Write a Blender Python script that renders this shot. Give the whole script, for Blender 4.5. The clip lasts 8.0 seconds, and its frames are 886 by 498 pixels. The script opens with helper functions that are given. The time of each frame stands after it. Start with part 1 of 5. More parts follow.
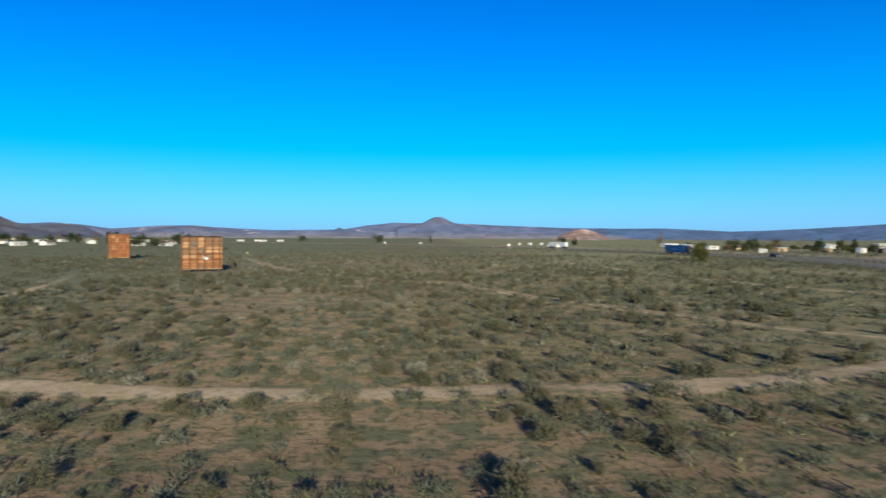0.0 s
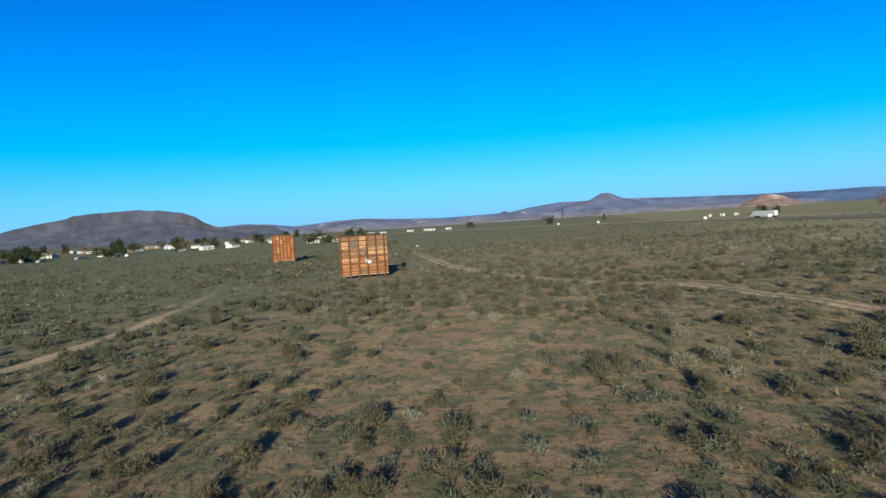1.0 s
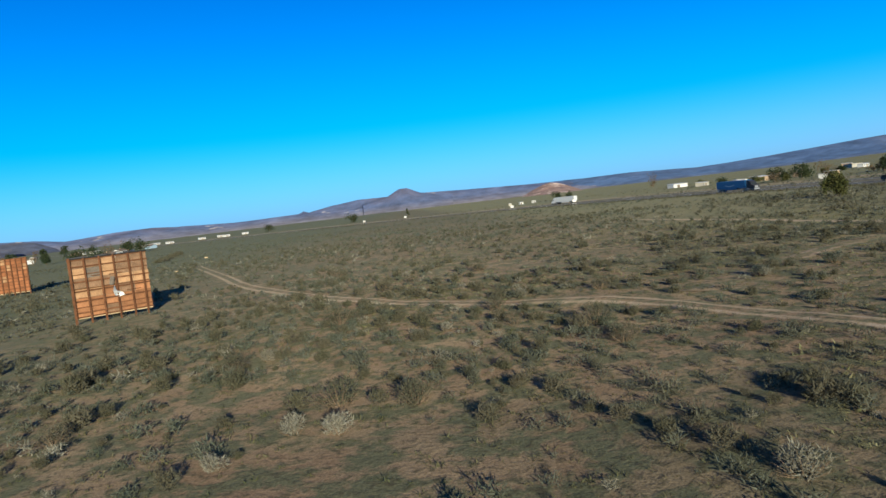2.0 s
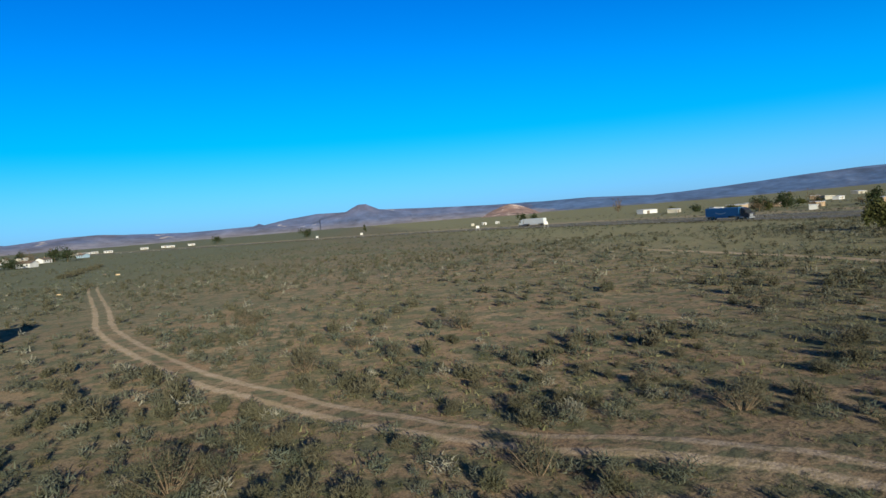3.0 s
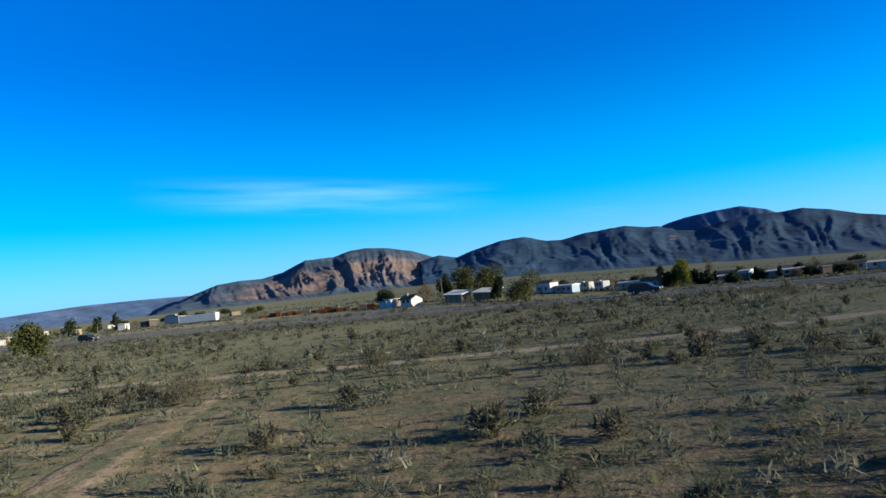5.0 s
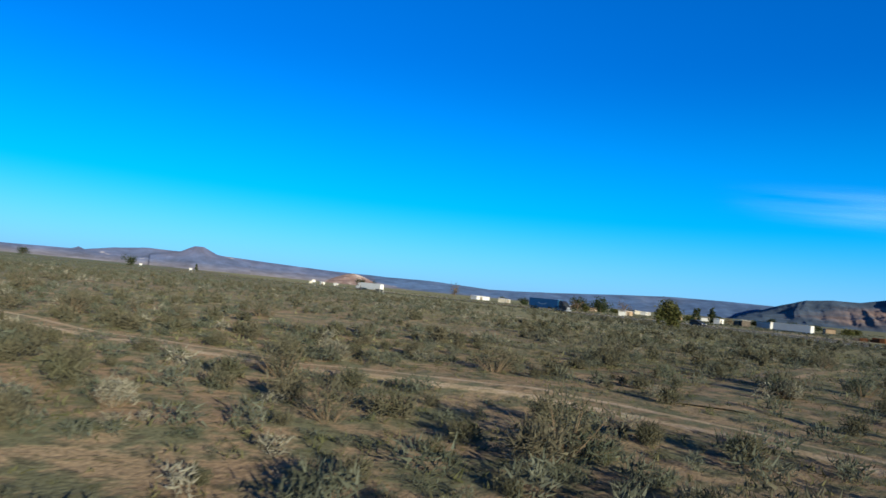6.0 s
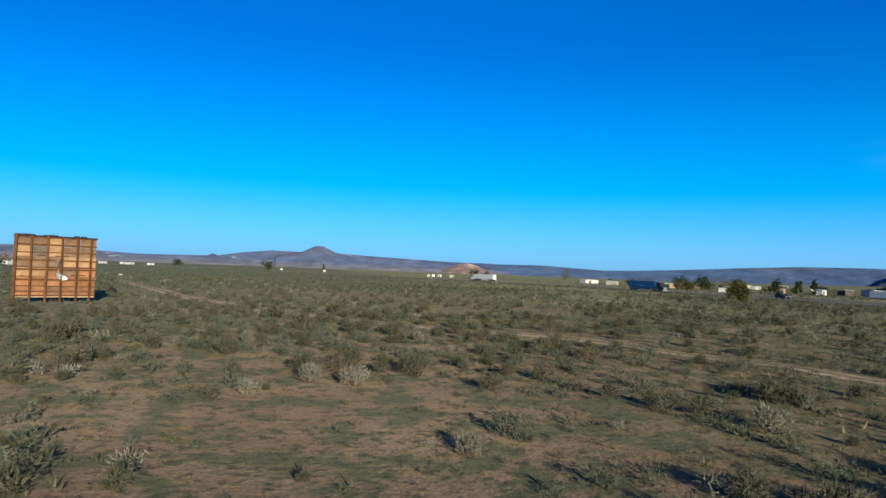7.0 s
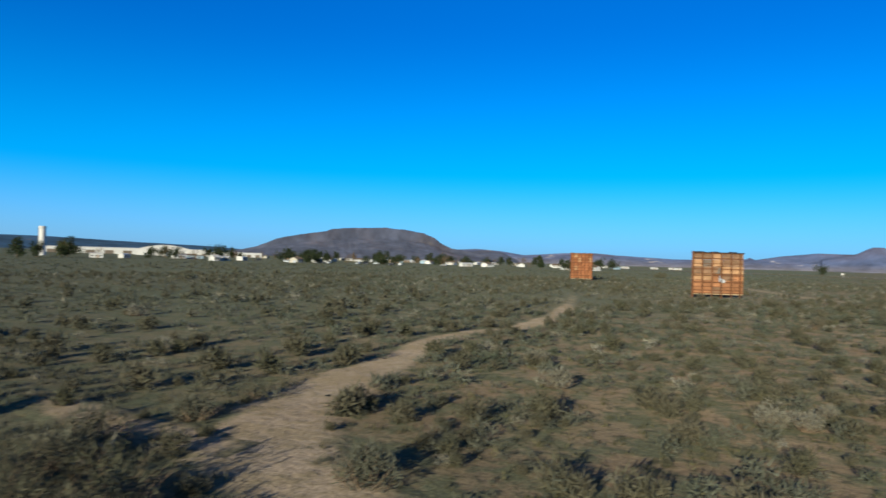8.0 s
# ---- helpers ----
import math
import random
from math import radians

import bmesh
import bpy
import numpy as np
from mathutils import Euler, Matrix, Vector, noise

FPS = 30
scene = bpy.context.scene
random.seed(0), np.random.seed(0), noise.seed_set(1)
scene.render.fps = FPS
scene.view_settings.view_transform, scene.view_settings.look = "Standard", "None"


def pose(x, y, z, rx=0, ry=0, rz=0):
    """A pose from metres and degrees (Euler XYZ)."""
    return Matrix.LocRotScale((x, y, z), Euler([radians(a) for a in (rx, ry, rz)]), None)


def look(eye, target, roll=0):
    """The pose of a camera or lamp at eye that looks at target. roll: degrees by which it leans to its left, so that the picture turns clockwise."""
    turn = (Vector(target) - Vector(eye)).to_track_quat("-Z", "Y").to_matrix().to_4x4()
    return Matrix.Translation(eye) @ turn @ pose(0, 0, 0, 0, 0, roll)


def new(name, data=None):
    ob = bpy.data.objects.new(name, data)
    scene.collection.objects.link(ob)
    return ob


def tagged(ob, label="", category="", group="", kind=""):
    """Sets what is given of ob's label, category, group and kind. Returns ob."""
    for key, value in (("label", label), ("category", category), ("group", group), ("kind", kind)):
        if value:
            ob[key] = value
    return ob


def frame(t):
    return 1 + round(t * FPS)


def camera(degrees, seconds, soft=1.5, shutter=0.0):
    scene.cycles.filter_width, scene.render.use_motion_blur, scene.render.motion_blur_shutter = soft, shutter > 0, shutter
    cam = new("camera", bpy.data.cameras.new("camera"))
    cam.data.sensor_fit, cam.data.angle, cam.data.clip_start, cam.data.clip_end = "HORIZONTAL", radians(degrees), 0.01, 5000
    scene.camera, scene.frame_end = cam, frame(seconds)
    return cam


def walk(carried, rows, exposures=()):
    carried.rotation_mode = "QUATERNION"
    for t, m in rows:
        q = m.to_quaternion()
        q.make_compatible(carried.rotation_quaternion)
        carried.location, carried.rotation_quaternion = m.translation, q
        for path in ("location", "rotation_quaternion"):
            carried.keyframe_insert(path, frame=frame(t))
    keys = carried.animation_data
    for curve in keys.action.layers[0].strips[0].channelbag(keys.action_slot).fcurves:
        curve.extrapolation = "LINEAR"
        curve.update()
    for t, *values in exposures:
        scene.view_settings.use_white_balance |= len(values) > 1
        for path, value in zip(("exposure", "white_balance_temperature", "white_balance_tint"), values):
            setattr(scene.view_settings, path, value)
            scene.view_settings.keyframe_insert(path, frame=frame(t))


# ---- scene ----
# Camera: metres, then azimuth (clockwise from +y), pitch up and lean, in degrees.
PATH = [
    (0.0, 0.00, 0.00, 7.98, 0.42, -1.21, 0.29),
    (0.1, -0.99, 3.47, 8.04, -10.60, -1.44, -0.07),
    (0.2, -1.98, 6.95, 8.09, -14.30, -1.67, -0.43),
    (0.5, -4.95, 17.37, 8.27, -13.87, -2.37, -1.50),
    (1.0, -8.95, 32.52, 8.78, -13.57, -2.33, -3.57),
    (1.2, -10.69, 39.63, 8.87, -13.42, -2.21, -4.01),
    (2.3, -15.07, 69.89, 8.89, 6.97, -4.42, -6.31),
    (2.5, -14.72, 76.38, 9.01, 6.96, -3.83, -5.71),
    (3.0, -13.58, 92.38, 8.74, 6.67, -2.78, -4.58),
    (3.4, -11.38, 103.45, 7.50, 10.50, -2.92, -3.96),
    (3.5, -10.83, 106.22, 7.19, 19.24, -2.95, -3.80),
    (3.6, -9.05, 107.15, 7.08, 30.00, -3.57, -3.91),
    (3.7, -7.27, 108.08, 6.98, 41.00, -4.19, -4.02),
    (3.8, -5.50, 109.01, 6.88, 52.00, -4.80, -4.12),
    (3.9, -3.72, 109.94, 6.77, 61.80, -5.42, -4.23),
    (4.0, -1.94, 110.87, 6.67, 68.66, -6.04, -4.34),
    (4.5, 7.73, 112.21, 6.44, 68.07, -1.23, -5.72),
    (4.7, 10.90, 109.01, 5.76, 68.25, 1.58, -6.07),
    (5.8, -7.37, 96.00, 3.56, 38.71, 5.50, 4.82),
    (6.0, -11.50, 91.15, 3.29, 19.82, 3.45, 5.52),
    (6.5, -16.91, 72.97, 4.81, 10.58, 2.81, 4.97),
    (7.0, -20.38, 58.26, 5.32, 10.59, 1.72, 2.14),
    (7.5, -23.52, 42.86, 5.44, 10.77, 0.59, 0.18),
    (7.6, -24.38, 39.12, 5.43, 8.50, 0.62, 0.44),
    (7.7, -25.24, 35.38, 5.42, 0.50, 0.64, 0.71),
    (7.8, -26.11, 31.64, 5.41, -9.80, 0.67, 0.98),
    (7.9, -26.97, 27.90, 5.41, -21.00, 0.70, 1.25),
    (8.0, -27.83, 24.16, 5.40, -32.32, 0.72, 1.52),
]


def aim(x, y, z, az, pitch, lean):
    a, p = radians(az), radians(pitch)
    way = Vector((math.sin(a) * math.cos(p), math.cos(a) * math.cos(p), math.sin(p)))
    return look((x, y, z), Vector((x, y, z)) + way * 50, lean)


cam = camera(66.3, 8.0, soft=1.5, shutter=0.045)
walk(cam, [(t, aim(x, y, z, az, pitch, lean)) for t, x, y, z, az, pitch, lean in PATH],
     exposures=[(0, 0.95), (1.2, 0.94), (2.3, 0.88), (3.2, 0.84), (3.55, 0.84), (3.9, 1.25), (4.7, 1.25), (5.8, 1.06), (6.2, 0.94), (6.6, 0.85), (8.0, 0.79)])

import functools

# Light: a clear sky with a low sun behind the starting point.
SUN_AZ, SUN_EL = 170.5, 12.8
world = bpy.data.worlds.new("desert_sky")
scene.world = world
world.use_nodes = True
wn, wl = world.node_tree.nodes, world.node_tree.links
wn.clear()
sky = wn.new("ShaderNodeTexSky")
sky.sky_type, sky.sun_disc = "NISHITA", False
sky.sun_elevation, sky.sun_rotation = radians(SUN_EL), radians(SUN_AZ)
sky.altitude, sky.air_density, sky.dust_density, sky.ozone_density = 600, 1.0, 1.1, 3.2
tint = wn.new("ShaderNodeMix")
tint.data_type, tint.blend_type = "RGBA", "MULTIPLY"
tint.inputs["Factor"].default_value = 1.0
tint.inputs["B"].default_value = (0.0, 0.86, 1.9, 1)
bg = wn.new("ShaderNodeBackground")
bg.inputs["Strength"].default_value = 0.043
wo = wn.new("ShaderNodeOutputWorld")
air = wn.new("ShaderNodeMix")
air.data_type, air.blend_type = "RGBA", "ADD"
air.inputs["Factor"].default_value = 1.0
air.inputs["B"].default_value = (0.0, 0.3, 1.6, 1)
wl.new(sky.outputs[0], tint.inputs["A"])
wl.new(tint.outputs["Result"], air.inputs["A"])
high = wn.new("ShaderNodeSeparateXYZ")
wl.new(wn.new("ShaderNodeTexCoord").outputs["Generated"], high.inputs[0])
low_air = wn.new("ShaderNodeMapRange")
low_air.interpolation_type = "SMOOTHSTEP"
for key, v in (("From Min", -0.02), ("From Max", 0.34), ("To Min", 1.0), ("To Max", 0.0)):
    low_air.inputs[key].default_value = v
wl.new(high.outputs["Z"], low_air.inputs["Value"])
haze = wn.new("ShaderNodeMix")
haze.data_type, haze.blend_type = "RGBA", "ADD"
haze.inputs["B"].default_value = (0.0, 3.35, 4.5, 1)
wl.new(low_air.outputs[0], haze.inputs["Factor"])
wl.new(air.outputs["Result"], haze.inputs["A"])
dust_belt = wn.new("ShaderNodeMapRange")
dust_belt.interpolation_type = "SMOOTHSTEP"
for key, v in (("From Min", 0.0), ("From Max", 0.125), ("To Min", 1.0), ("To Max", 0.0)):
    dust_belt.inputs[key].default_value = v
wl.new(high.outputs["Z"], dust_belt.inputs["Value"])
dust = wn.new("ShaderNodeMix")
dust.data_type, dust.blend_type = "RGBA", "ADD"
dust.inputs["B"].default_value = (2.8, 0.35, 0.3, 1)
wl.new(dust_belt.outputs[0], dust.inputs["Factor"])
wl.new(haze.outputs["Result"], dust.inputs["A"])
zenith = wn.new("ShaderNodeMapRange")
zenith.interpolation_type = "SMOOTHSTEP"
for key, v in (("From Min", 0.49), ("From Max", 0.76), ("To Min", 0.0), ("To Max", 1.0)):
    zenith.inputs[key].default_value = v
wl.new(high.outputs["Z"], zenith.inputs["Value"])
dome = wn.new("ShaderNodeMix")
dome.data_type = "RGBA"
wl.new(zenith.outputs[0], dome.inputs["Factor"])
wl.new(dust.outputs["Result"], dome.inputs["A"])
upper = wn.new("ShaderNodeMix")
upper.data_type, upper.blend_type = "RGBA", "MULTIPLY"
upper.inputs["Factor"].default_value = 1.0
upper.inputs["B"].default_value = (1.12, 0.9, 0.64, 1)
wl.new(sky.outputs[0], upper.inputs["A"])
wl.new(upper.outputs["Result"], dome.inputs["B"])
wl.new(dome.outputs["Result"], bg.inputs["Color"])
wl.new(bg.outputs[0], wo.inputs["Surface"])
sun_data = bpy.data.lights.new("sun", "SUN")
sun_data.energy, sun_data.angle, sun_data.color = 5.0, radians(0.5), (1.0, 0.91, 0.67)
sun = new("sun", sun_data)
sa, se = radians(SUN_AZ), radians(SUN_EL)
sun_way = Vector((math.sin(sa) * math.cos(se), math.cos(sa) * math.cos(se), math.sin(se)))
sun.matrix_world = look(sun_way * 100, (0, 0, 0))


# ---- materials ----
HUB = (-10.0, 80.0)


def material(name, rough=0.8, metal=0.0):
    m = bpy.data.materials.new(name)
    m.use_nodes = True
    n, l = m.node_tree.nodes, m.node_tree.links
    b = n["Principled BSDF"]
    b.inputs["Roughness"].default_value, b.inputs["Metallic"].default_value = rough, metal
    b.inputs["Specular IOR Level"].default_value = 0.08 if rough > 0.7 else 0.25
    b.inputs["Diffuse Roughness"].default_value = 0.5 if rough > 0.7 else 0.2
    return m, n, l, b


def noise_node(n, l, co, scale, detail=3.0, rough=0.55):
    t = n.new("ShaderNodeTexNoise")
    t.inputs["Scale"].default_value, t.inputs["Detail"].default_value, t.inputs["Roughness"].default_value = scale, detail, rough
    l.new(co, t.inputs["Vector"])
    return t.outputs["Fac"]


def span(n, l, value, a, b, lo=0.0, hi=1.0):
    r = n.new("ShaderNodeMapRange")
    for key, v in (("From Min", a), ("From Max", b), ("To Min", lo), ("To Max", hi)):
        r.inputs[key].default_value = v
    l.new(value, r.inputs["Value"])
    return r.outputs[0]


def blend(n, l, fac, a, b, kind="MIX"):
    m = n.new("ShaderNodeMix")
    m.data_type, m.blend_type = "RGBA", kind
    for key, v in (("Factor", fac), ("A", a), ("B", b)):
        if isinstance(v, (int, float)):
            m.inputs[key].default_value = v
        elif isinstance(v, tuple):
            m.inputs[key].default_value = (*v, 1)
        else:
            l.new(v, m.inputs[key])
    return m.outputs["Result"]


def bumped(n, l, b, height, strength, distance):
    k = n.new("ShaderNodeBump")
    k.inputs["Strength"].default_value, k.inputs["Distance"].default_value = strength, distance
    l.new(height, k.inputs["Height"])
    l.new(k.outputs[0], b.inputs["Normal"])


def plain(name, colour, rough=0.7, metal=0.0, vary=0.2, scale=2.0, each=0.0, bump=0.0):
    """Paint, metal, wood or stone with mottling at two scales; each: how far single pieces differ."""
    m, n, l, b = material(name, rough, metal)
    co = n.new("ShaderNodeTexCoord").outputs["Object"]
    big, fine = noise_node(n, l, co, scale), noise_node(n, l, co, scale * 9)
    col = blend(n, l, 1.0, colour, span(n, l, big, 0.3, 0.7, 1 - vary, 1 + vary), "MULTIPLY")
    col = blend(n, l, 1.0, col, span(n, l, fine, 0.3, 0.7, 1 - vary * 0.7, 1 + vary * 0.7), "MULTIPLY")
    if each:
        r = n.new("ShaderNodeObjectInfo").outputs["Random"]
        col = blend(n, l, 1.0, col, span(n, l, r, 0, 1, 1 - each, 1 + each), "MULTIPLY")
    l.new(col, b.inputs["Base Color"])
    if bump:
        bumped(n, l, b, fine, 0.5, bump)
    return m


def leafy(name, a, b_, c=None, patch=0.5):
    """Leaves and stems: two colours by plant and a spread from leaf to leaf."""
    m, n, l, b = material(name, 0.75)
    pos = n.new("ShaderNodeNewGeometry")
    fac = noise_node(n, l, pos.outputs["Position"], patch, 2)
    col = blend(n, l, span(n, l, fac, 0.35, 0.65), a, b_)
    if c:
        far = noise_node(n, l, pos.outputs["Position"], 0.02, 3)
        col = blend(n, l, span(n, l, far, 0.45, 0.62), col, c)
    col = blend(n, l, 1.0, col, span(n, l, pos.outputs["Random Per Island"], 0, 1, 0.6, 1.4), "MULTIPLY")
    l.new(col, b.inputs["Base Color"])
    thin = n.new("ShaderNodeBsdfTranslucent")  # light that comes through thin leaves
    l.new(col, thin.inputs["Color"])
    both = n.new("ShaderNodeMixShader")
    both.inputs["Fac"].default_value = 0.3
    l.new(b.outputs[0], both.inputs[1])
    l.new(thin.outputs[0], both.inputs[2])
    l.new(both.outputs[0], n["Material Output"].inputs["Surface"])
    return m


def soil_colour(n, l, pos, pale, red, weed, litter, weed_from, cover):
    """Sandy soil, with low weeds in patches; litter is a dark mottle that paints small shadows between."""
    wide, mid, patch, fine, grit = (noise_node(n, l, pos, s, d, k) for s, d, k in ((0.022, 4, 0.6), (0.16, 4, 0.6), (0.5, 6, 0.7), (2.0, 5, 0.65), (11.0, 4, 0.6)))
    col = blend(n, l, span(n, l, mid, 0.36, 0.62), pale, red)
    col = blend(n, l, span(n, l, wide, weed_from, weed_from + 0.16, 0, 0.7), col, weed)
    col = blend(n, l, span(n, l, patch, 0.46, 0.55, 0, cover), col, weed)
    # Dark spots paint the small shadows between plants into the colour.
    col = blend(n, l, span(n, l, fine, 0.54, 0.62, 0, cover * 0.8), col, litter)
    off = n.new("ShaderNodeVectorMath")
    off.operation = "DISTANCE"
    off.inputs[1].default_value = (*HUB, 0)
    l.new(pos, off.inputs[0])
    col = blend(n, l, span(n, l, off.outputs["Value"], 110, 320, 0, cover * 0.7), col, (0.056, 0.058, 0.037))  # unbroken scrub far off, its missing shadows painted in as a darker tone
    east = n.new("ShaderNodeSeparateXYZ")
    l.new(pos, east.inputs[0])
    col = blend(n, l, span(n, l, east.outputs["X"], -75, -25, cover * 0.85, 0), col, weed)  # the western flat is weedier
    col = blend(n, l, span(n, l, east.outputs["X"], 14, 48, 0, max(0.0, cover - 0.5) * 1.5), col, (0.118, 0.118, 0.066))  # thin green growth in the east
    return blend(n, l, 1.0, col, span(n, l, grit, 0.25, 0.75, 0.55, 1.45), "MULTIPLY"), fine, grit


def soil(name, kind, worn=None):
    """Open soil; worn: the bare soil that shows where a way is trodden, by the mesh's own wear attribute."""
    m, n, l, b = material(name, 0.95)
    pos = n.new("ShaderNodeNewGeometry").outputs["Position"]
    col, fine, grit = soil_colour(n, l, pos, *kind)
    if worn:
        way = soil_colour(n, l, pos, *worn)[0]
        wear = n.new("ShaderNodeAttribute")
        wear.attribute_name = "wear"
        ragged = n.new("ShaderNodeMath")
        ragged.operation = "MULTIPLY_ADD"
        ragged.inputs[1].default_value = 1.5
        l.new(noise_node(n, l, pos, 0.9, 6, 0.7), ragged.inputs[0])
        l.new(wear.outputs["Fac"], ragged.inputs[2])
        col = blend(n, l, span(n, l, ragged.outputs[0], 1.02, 1.4), col, way)
    l.new(col, b.inputs["Base Color"])
    lumps = n.new("ShaderNodeMath")
    lumps.operation = "MULTIPLY_ADD"
    lumps.inputs[1].default_value = 0.18
    l.new(grit, lumps.inputs[0])
    l.new(fine, lumps.inputs[2])
    bumped(n, l, b, lumps.outputs[0], 0.7, 0.13)
    return m


def rocky(name, base, warm, pale, size, warm_from=0.5, pale_from=0.62, fan=None, relief=0.05, heart=None):
    """Bare hill sides: dark rock, warm earth and pale scree, in drifts that run with the slope; far ranges have haze
    and shade painted into these tones.
    """
    m, n, l, b = material(name, 0.95)
    pos = n.new("ShaderNodeNewGeometry").outputs["Position"]
    st = n.new("ShaderNodeMapping")
    st.inputs["Scale"].default_value = (1, 1, 0.45)
    l.new(pos, st.inputs["Vector"])
    v = st.outputs[0]
    a, c, d, e = (noise_node(n, l, v, k / size, 5, 0.62) for k in (1.0, 3.1, 9.0, 2.2))
    ruddy = span(n, l, a, warm_from, warm_from + 0.12)
    if heart:  # keeps the painted sunlit tone round one place
        off = n.new("ShaderNodeVectorMath")
        off.operation = "DISTANCE"
        off.inputs[1].default_value = heart[:3]
        l.new(pos, off.inputs[0])
        lit_spot = n.new("ShaderNodeMath")
        lit_spot.operation = "MULTIPLY"
        l.new(ruddy, lit_spot.inputs[0])
        l.new(span(n, l, off.outputs["Value"], heart[3] * 0.6, heart[3], 1, 0), lit_spot.inputs[1])
        ruddy = lit_spot.outputs[0]
    col = blend(n, l, ruddy, base, warm)
    if fan:  # washed-out earth spread below the rock
        up = n.new("ShaderNodeSeparateXYZ")
        l.new(pos, up.inputs[0])
        edge = n.new("ShaderNodeMath")
        edge.operation = "MULTIPLY_ADD"
        edge.inputs[1].default_value = fan[2]
        l.new(e, edge.inputs[0])
        l.new(up.outputs["Z"], edge.inputs[2])
        col = blend(n, l, span(n, l, edge.outputs[0], fan[1], fan[1] + fan[2], 1, 0), col, fan[0])
    col = blend(n, l, span(n, l, e, pale_from, pale_from + 0.06), col, pale)
    col = blend(n, l, 1.0, col, span(n, l, c, 0.3, 0.7, 0.7, 1.3), "MULTIPLY")
    col = blend(n, l, 1.0, col, span(n, l, d, 0.3, 0.7, 0.75, 1.25), "MULTIPLY")
    l.new(col, b.inputs["Base Color"])
    bumped(n, l, b, c, 0.6, size * relief)
    return m


def pane(name):
    m, n, l, b = material(name, 0.08)
    b.inputs["Base Color"].default_value = (0.02, 0.025, 0.03, 1)
    b.inputs["Specular IOR Level"].default_value = 0.6
    return m


# The fourth colour of each soil is the painted small shadows.
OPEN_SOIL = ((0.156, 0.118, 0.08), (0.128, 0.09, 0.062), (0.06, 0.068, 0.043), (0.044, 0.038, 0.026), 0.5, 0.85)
TRODDEN = ((0.228, 0.184, 0.144), (0.19, 0.149, 0.115), (0.15, 0.118, 0.07), (0.11, 0.09, 0.052), 0.6, 0.5)
REDDISH = ((0.215, 0.162, 0.124), (0.18, 0.132, 0.1), (0.12, 0.09, 0.055), (0.07, 0.06, 0.036), 0.6, 0.5)
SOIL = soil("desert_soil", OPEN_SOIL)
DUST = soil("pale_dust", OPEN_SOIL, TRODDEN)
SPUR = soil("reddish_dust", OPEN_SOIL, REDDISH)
GRAVEL = plain("shoulder_gravel", (0.085, 0.076, 0.056), 0.95, vary=0.3, scale=0.3)
ASPHALT = plain("asphalt", (0.05, 0.05, 0.05), 0.9, vary=0.25, scale=0.15)
LINE = plain("road_paint", (0.7, 0.7, 0.66), 0.7)
PLY = plain("orange_plywood", (0.225, 0.105, 0.052), 0.85, vary=0.3, scale=1.2, each=0.33, bump=0.01)
PLY_RED = plain("red_brown_plywood", (0.215, 0.086, 0.04), 0.8, vary=0.2, scale=1.2, each=0.25, bump=0.01)
POST = plain("brown_timber", (0.105, 0.046, 0.023), 0.85, vary=0.3, scale=1.5, each=0.2)
PLY_PALE = plain("ochre_plywood", (0.27, 0.16, 0.088), 0.85, vary=0.3, scale=1.2, each=0.2, bump=0.01)
PLY_WORN = plain("sun_worn_plywood", (0.165, 0.1, 0.062), 0.9, vary=0.35, scale=1.2, each=0.15, bump=0.01)
GREYPLY = plain("weathered_grey_board", (0.119, 0.098, 0.0805), 0.9, vary=0.3, scale=1.5)
BARE = plain("bare_pale_board", (0.372, 0.282, 0.174), 0.8, vary=0.2, scale=1.5, each=0.15)
TIN = plain("torn_sheet_metal", (0.44, 0.44, 0.424), 0.35, 0.7, vary=0.25)
WHITE = plain("white_siding", (0.42, 0.42, 0.41), 0.6, vary=0.1, scale=0.6, each=0.12)
CREAM = plain("cream_siding", (0.3, 0.28, 0.235), 0.7, vary=0.12, scale=0.6, each=0.15)
TAN = plain("tan_stucco", (0.238, 0.175, 0.119), 0.85, vary=0.15, scale=0.6, each=0.2)
BLUEWALL = plain("pale_blue_siding", (0.21, 0.294, 0.364), 0.7, vary=0.1, scale=0.6, each=0.15)
ROOF_PALE = plain("pale_metal_roof", (0.434, 0.42, 0.399), 0.45, 0.2, vary=0.12, scale=0.5)
ROOF_DARK = plain("brown_shingle_roof", (0.088, 0.068, 0.056), 0.85, vary=0.25, scale=0.8)
RUST = plain("rusty_iron", (0.112, 0.042, 0.021), 0.8, 0.2, vary=0.35, scale=1.0)
BLUE = plain("blue_paint", (0.02, 0.10, 0.22), 0.4, vary=0.08)
CAB_DARK = plain("black_paint", (0.02, 0.02, 0.025), 0.35, vary=0.08)
TRUCK_WHITE = plain("white_truck_paint", (0.36, 0.38, 0.4), 0.4, vary=0.06, scale=0.5)
STEEL = plain("dull_steel", (0.3, 0.3, 0.3), 0.45, 0.8, vary=0.15)
RUBBER = plain("rubber", (0.02, 0.02, 0.02), 0.85, vary=0.1)
GLASS = pane("dark_glass")
BARK = plain("bark", (0.13, 0.095, 0.065), 0.9, vary=0.3, scale=3)
LEAF_GREEN = leafy("green_leaves", (0.05, 0.058, 0.02), (0.08, 0.08, 0.03))
LEAF_DARK = leafy("dark_green_leaves", (0.022, 0.034, 0.017), (0.036, 0.046, 0.022))
LEAF_LIME = leafy("yellow_green_leaves", (0.143, 0.15, 0.0225), (0.0975, 0.112, 0.0188))
LEAF_BARE = leafy("dry_brown_twigs", (0.091, 0.0665, 0.042), (0.119, 0.084, 0.049))
SAGE = leafy("grey_green_scrub", (0.104, 0.11, 0.084), (0.061, 0.072, 0.05), (0.084, 0.083, 0.06))
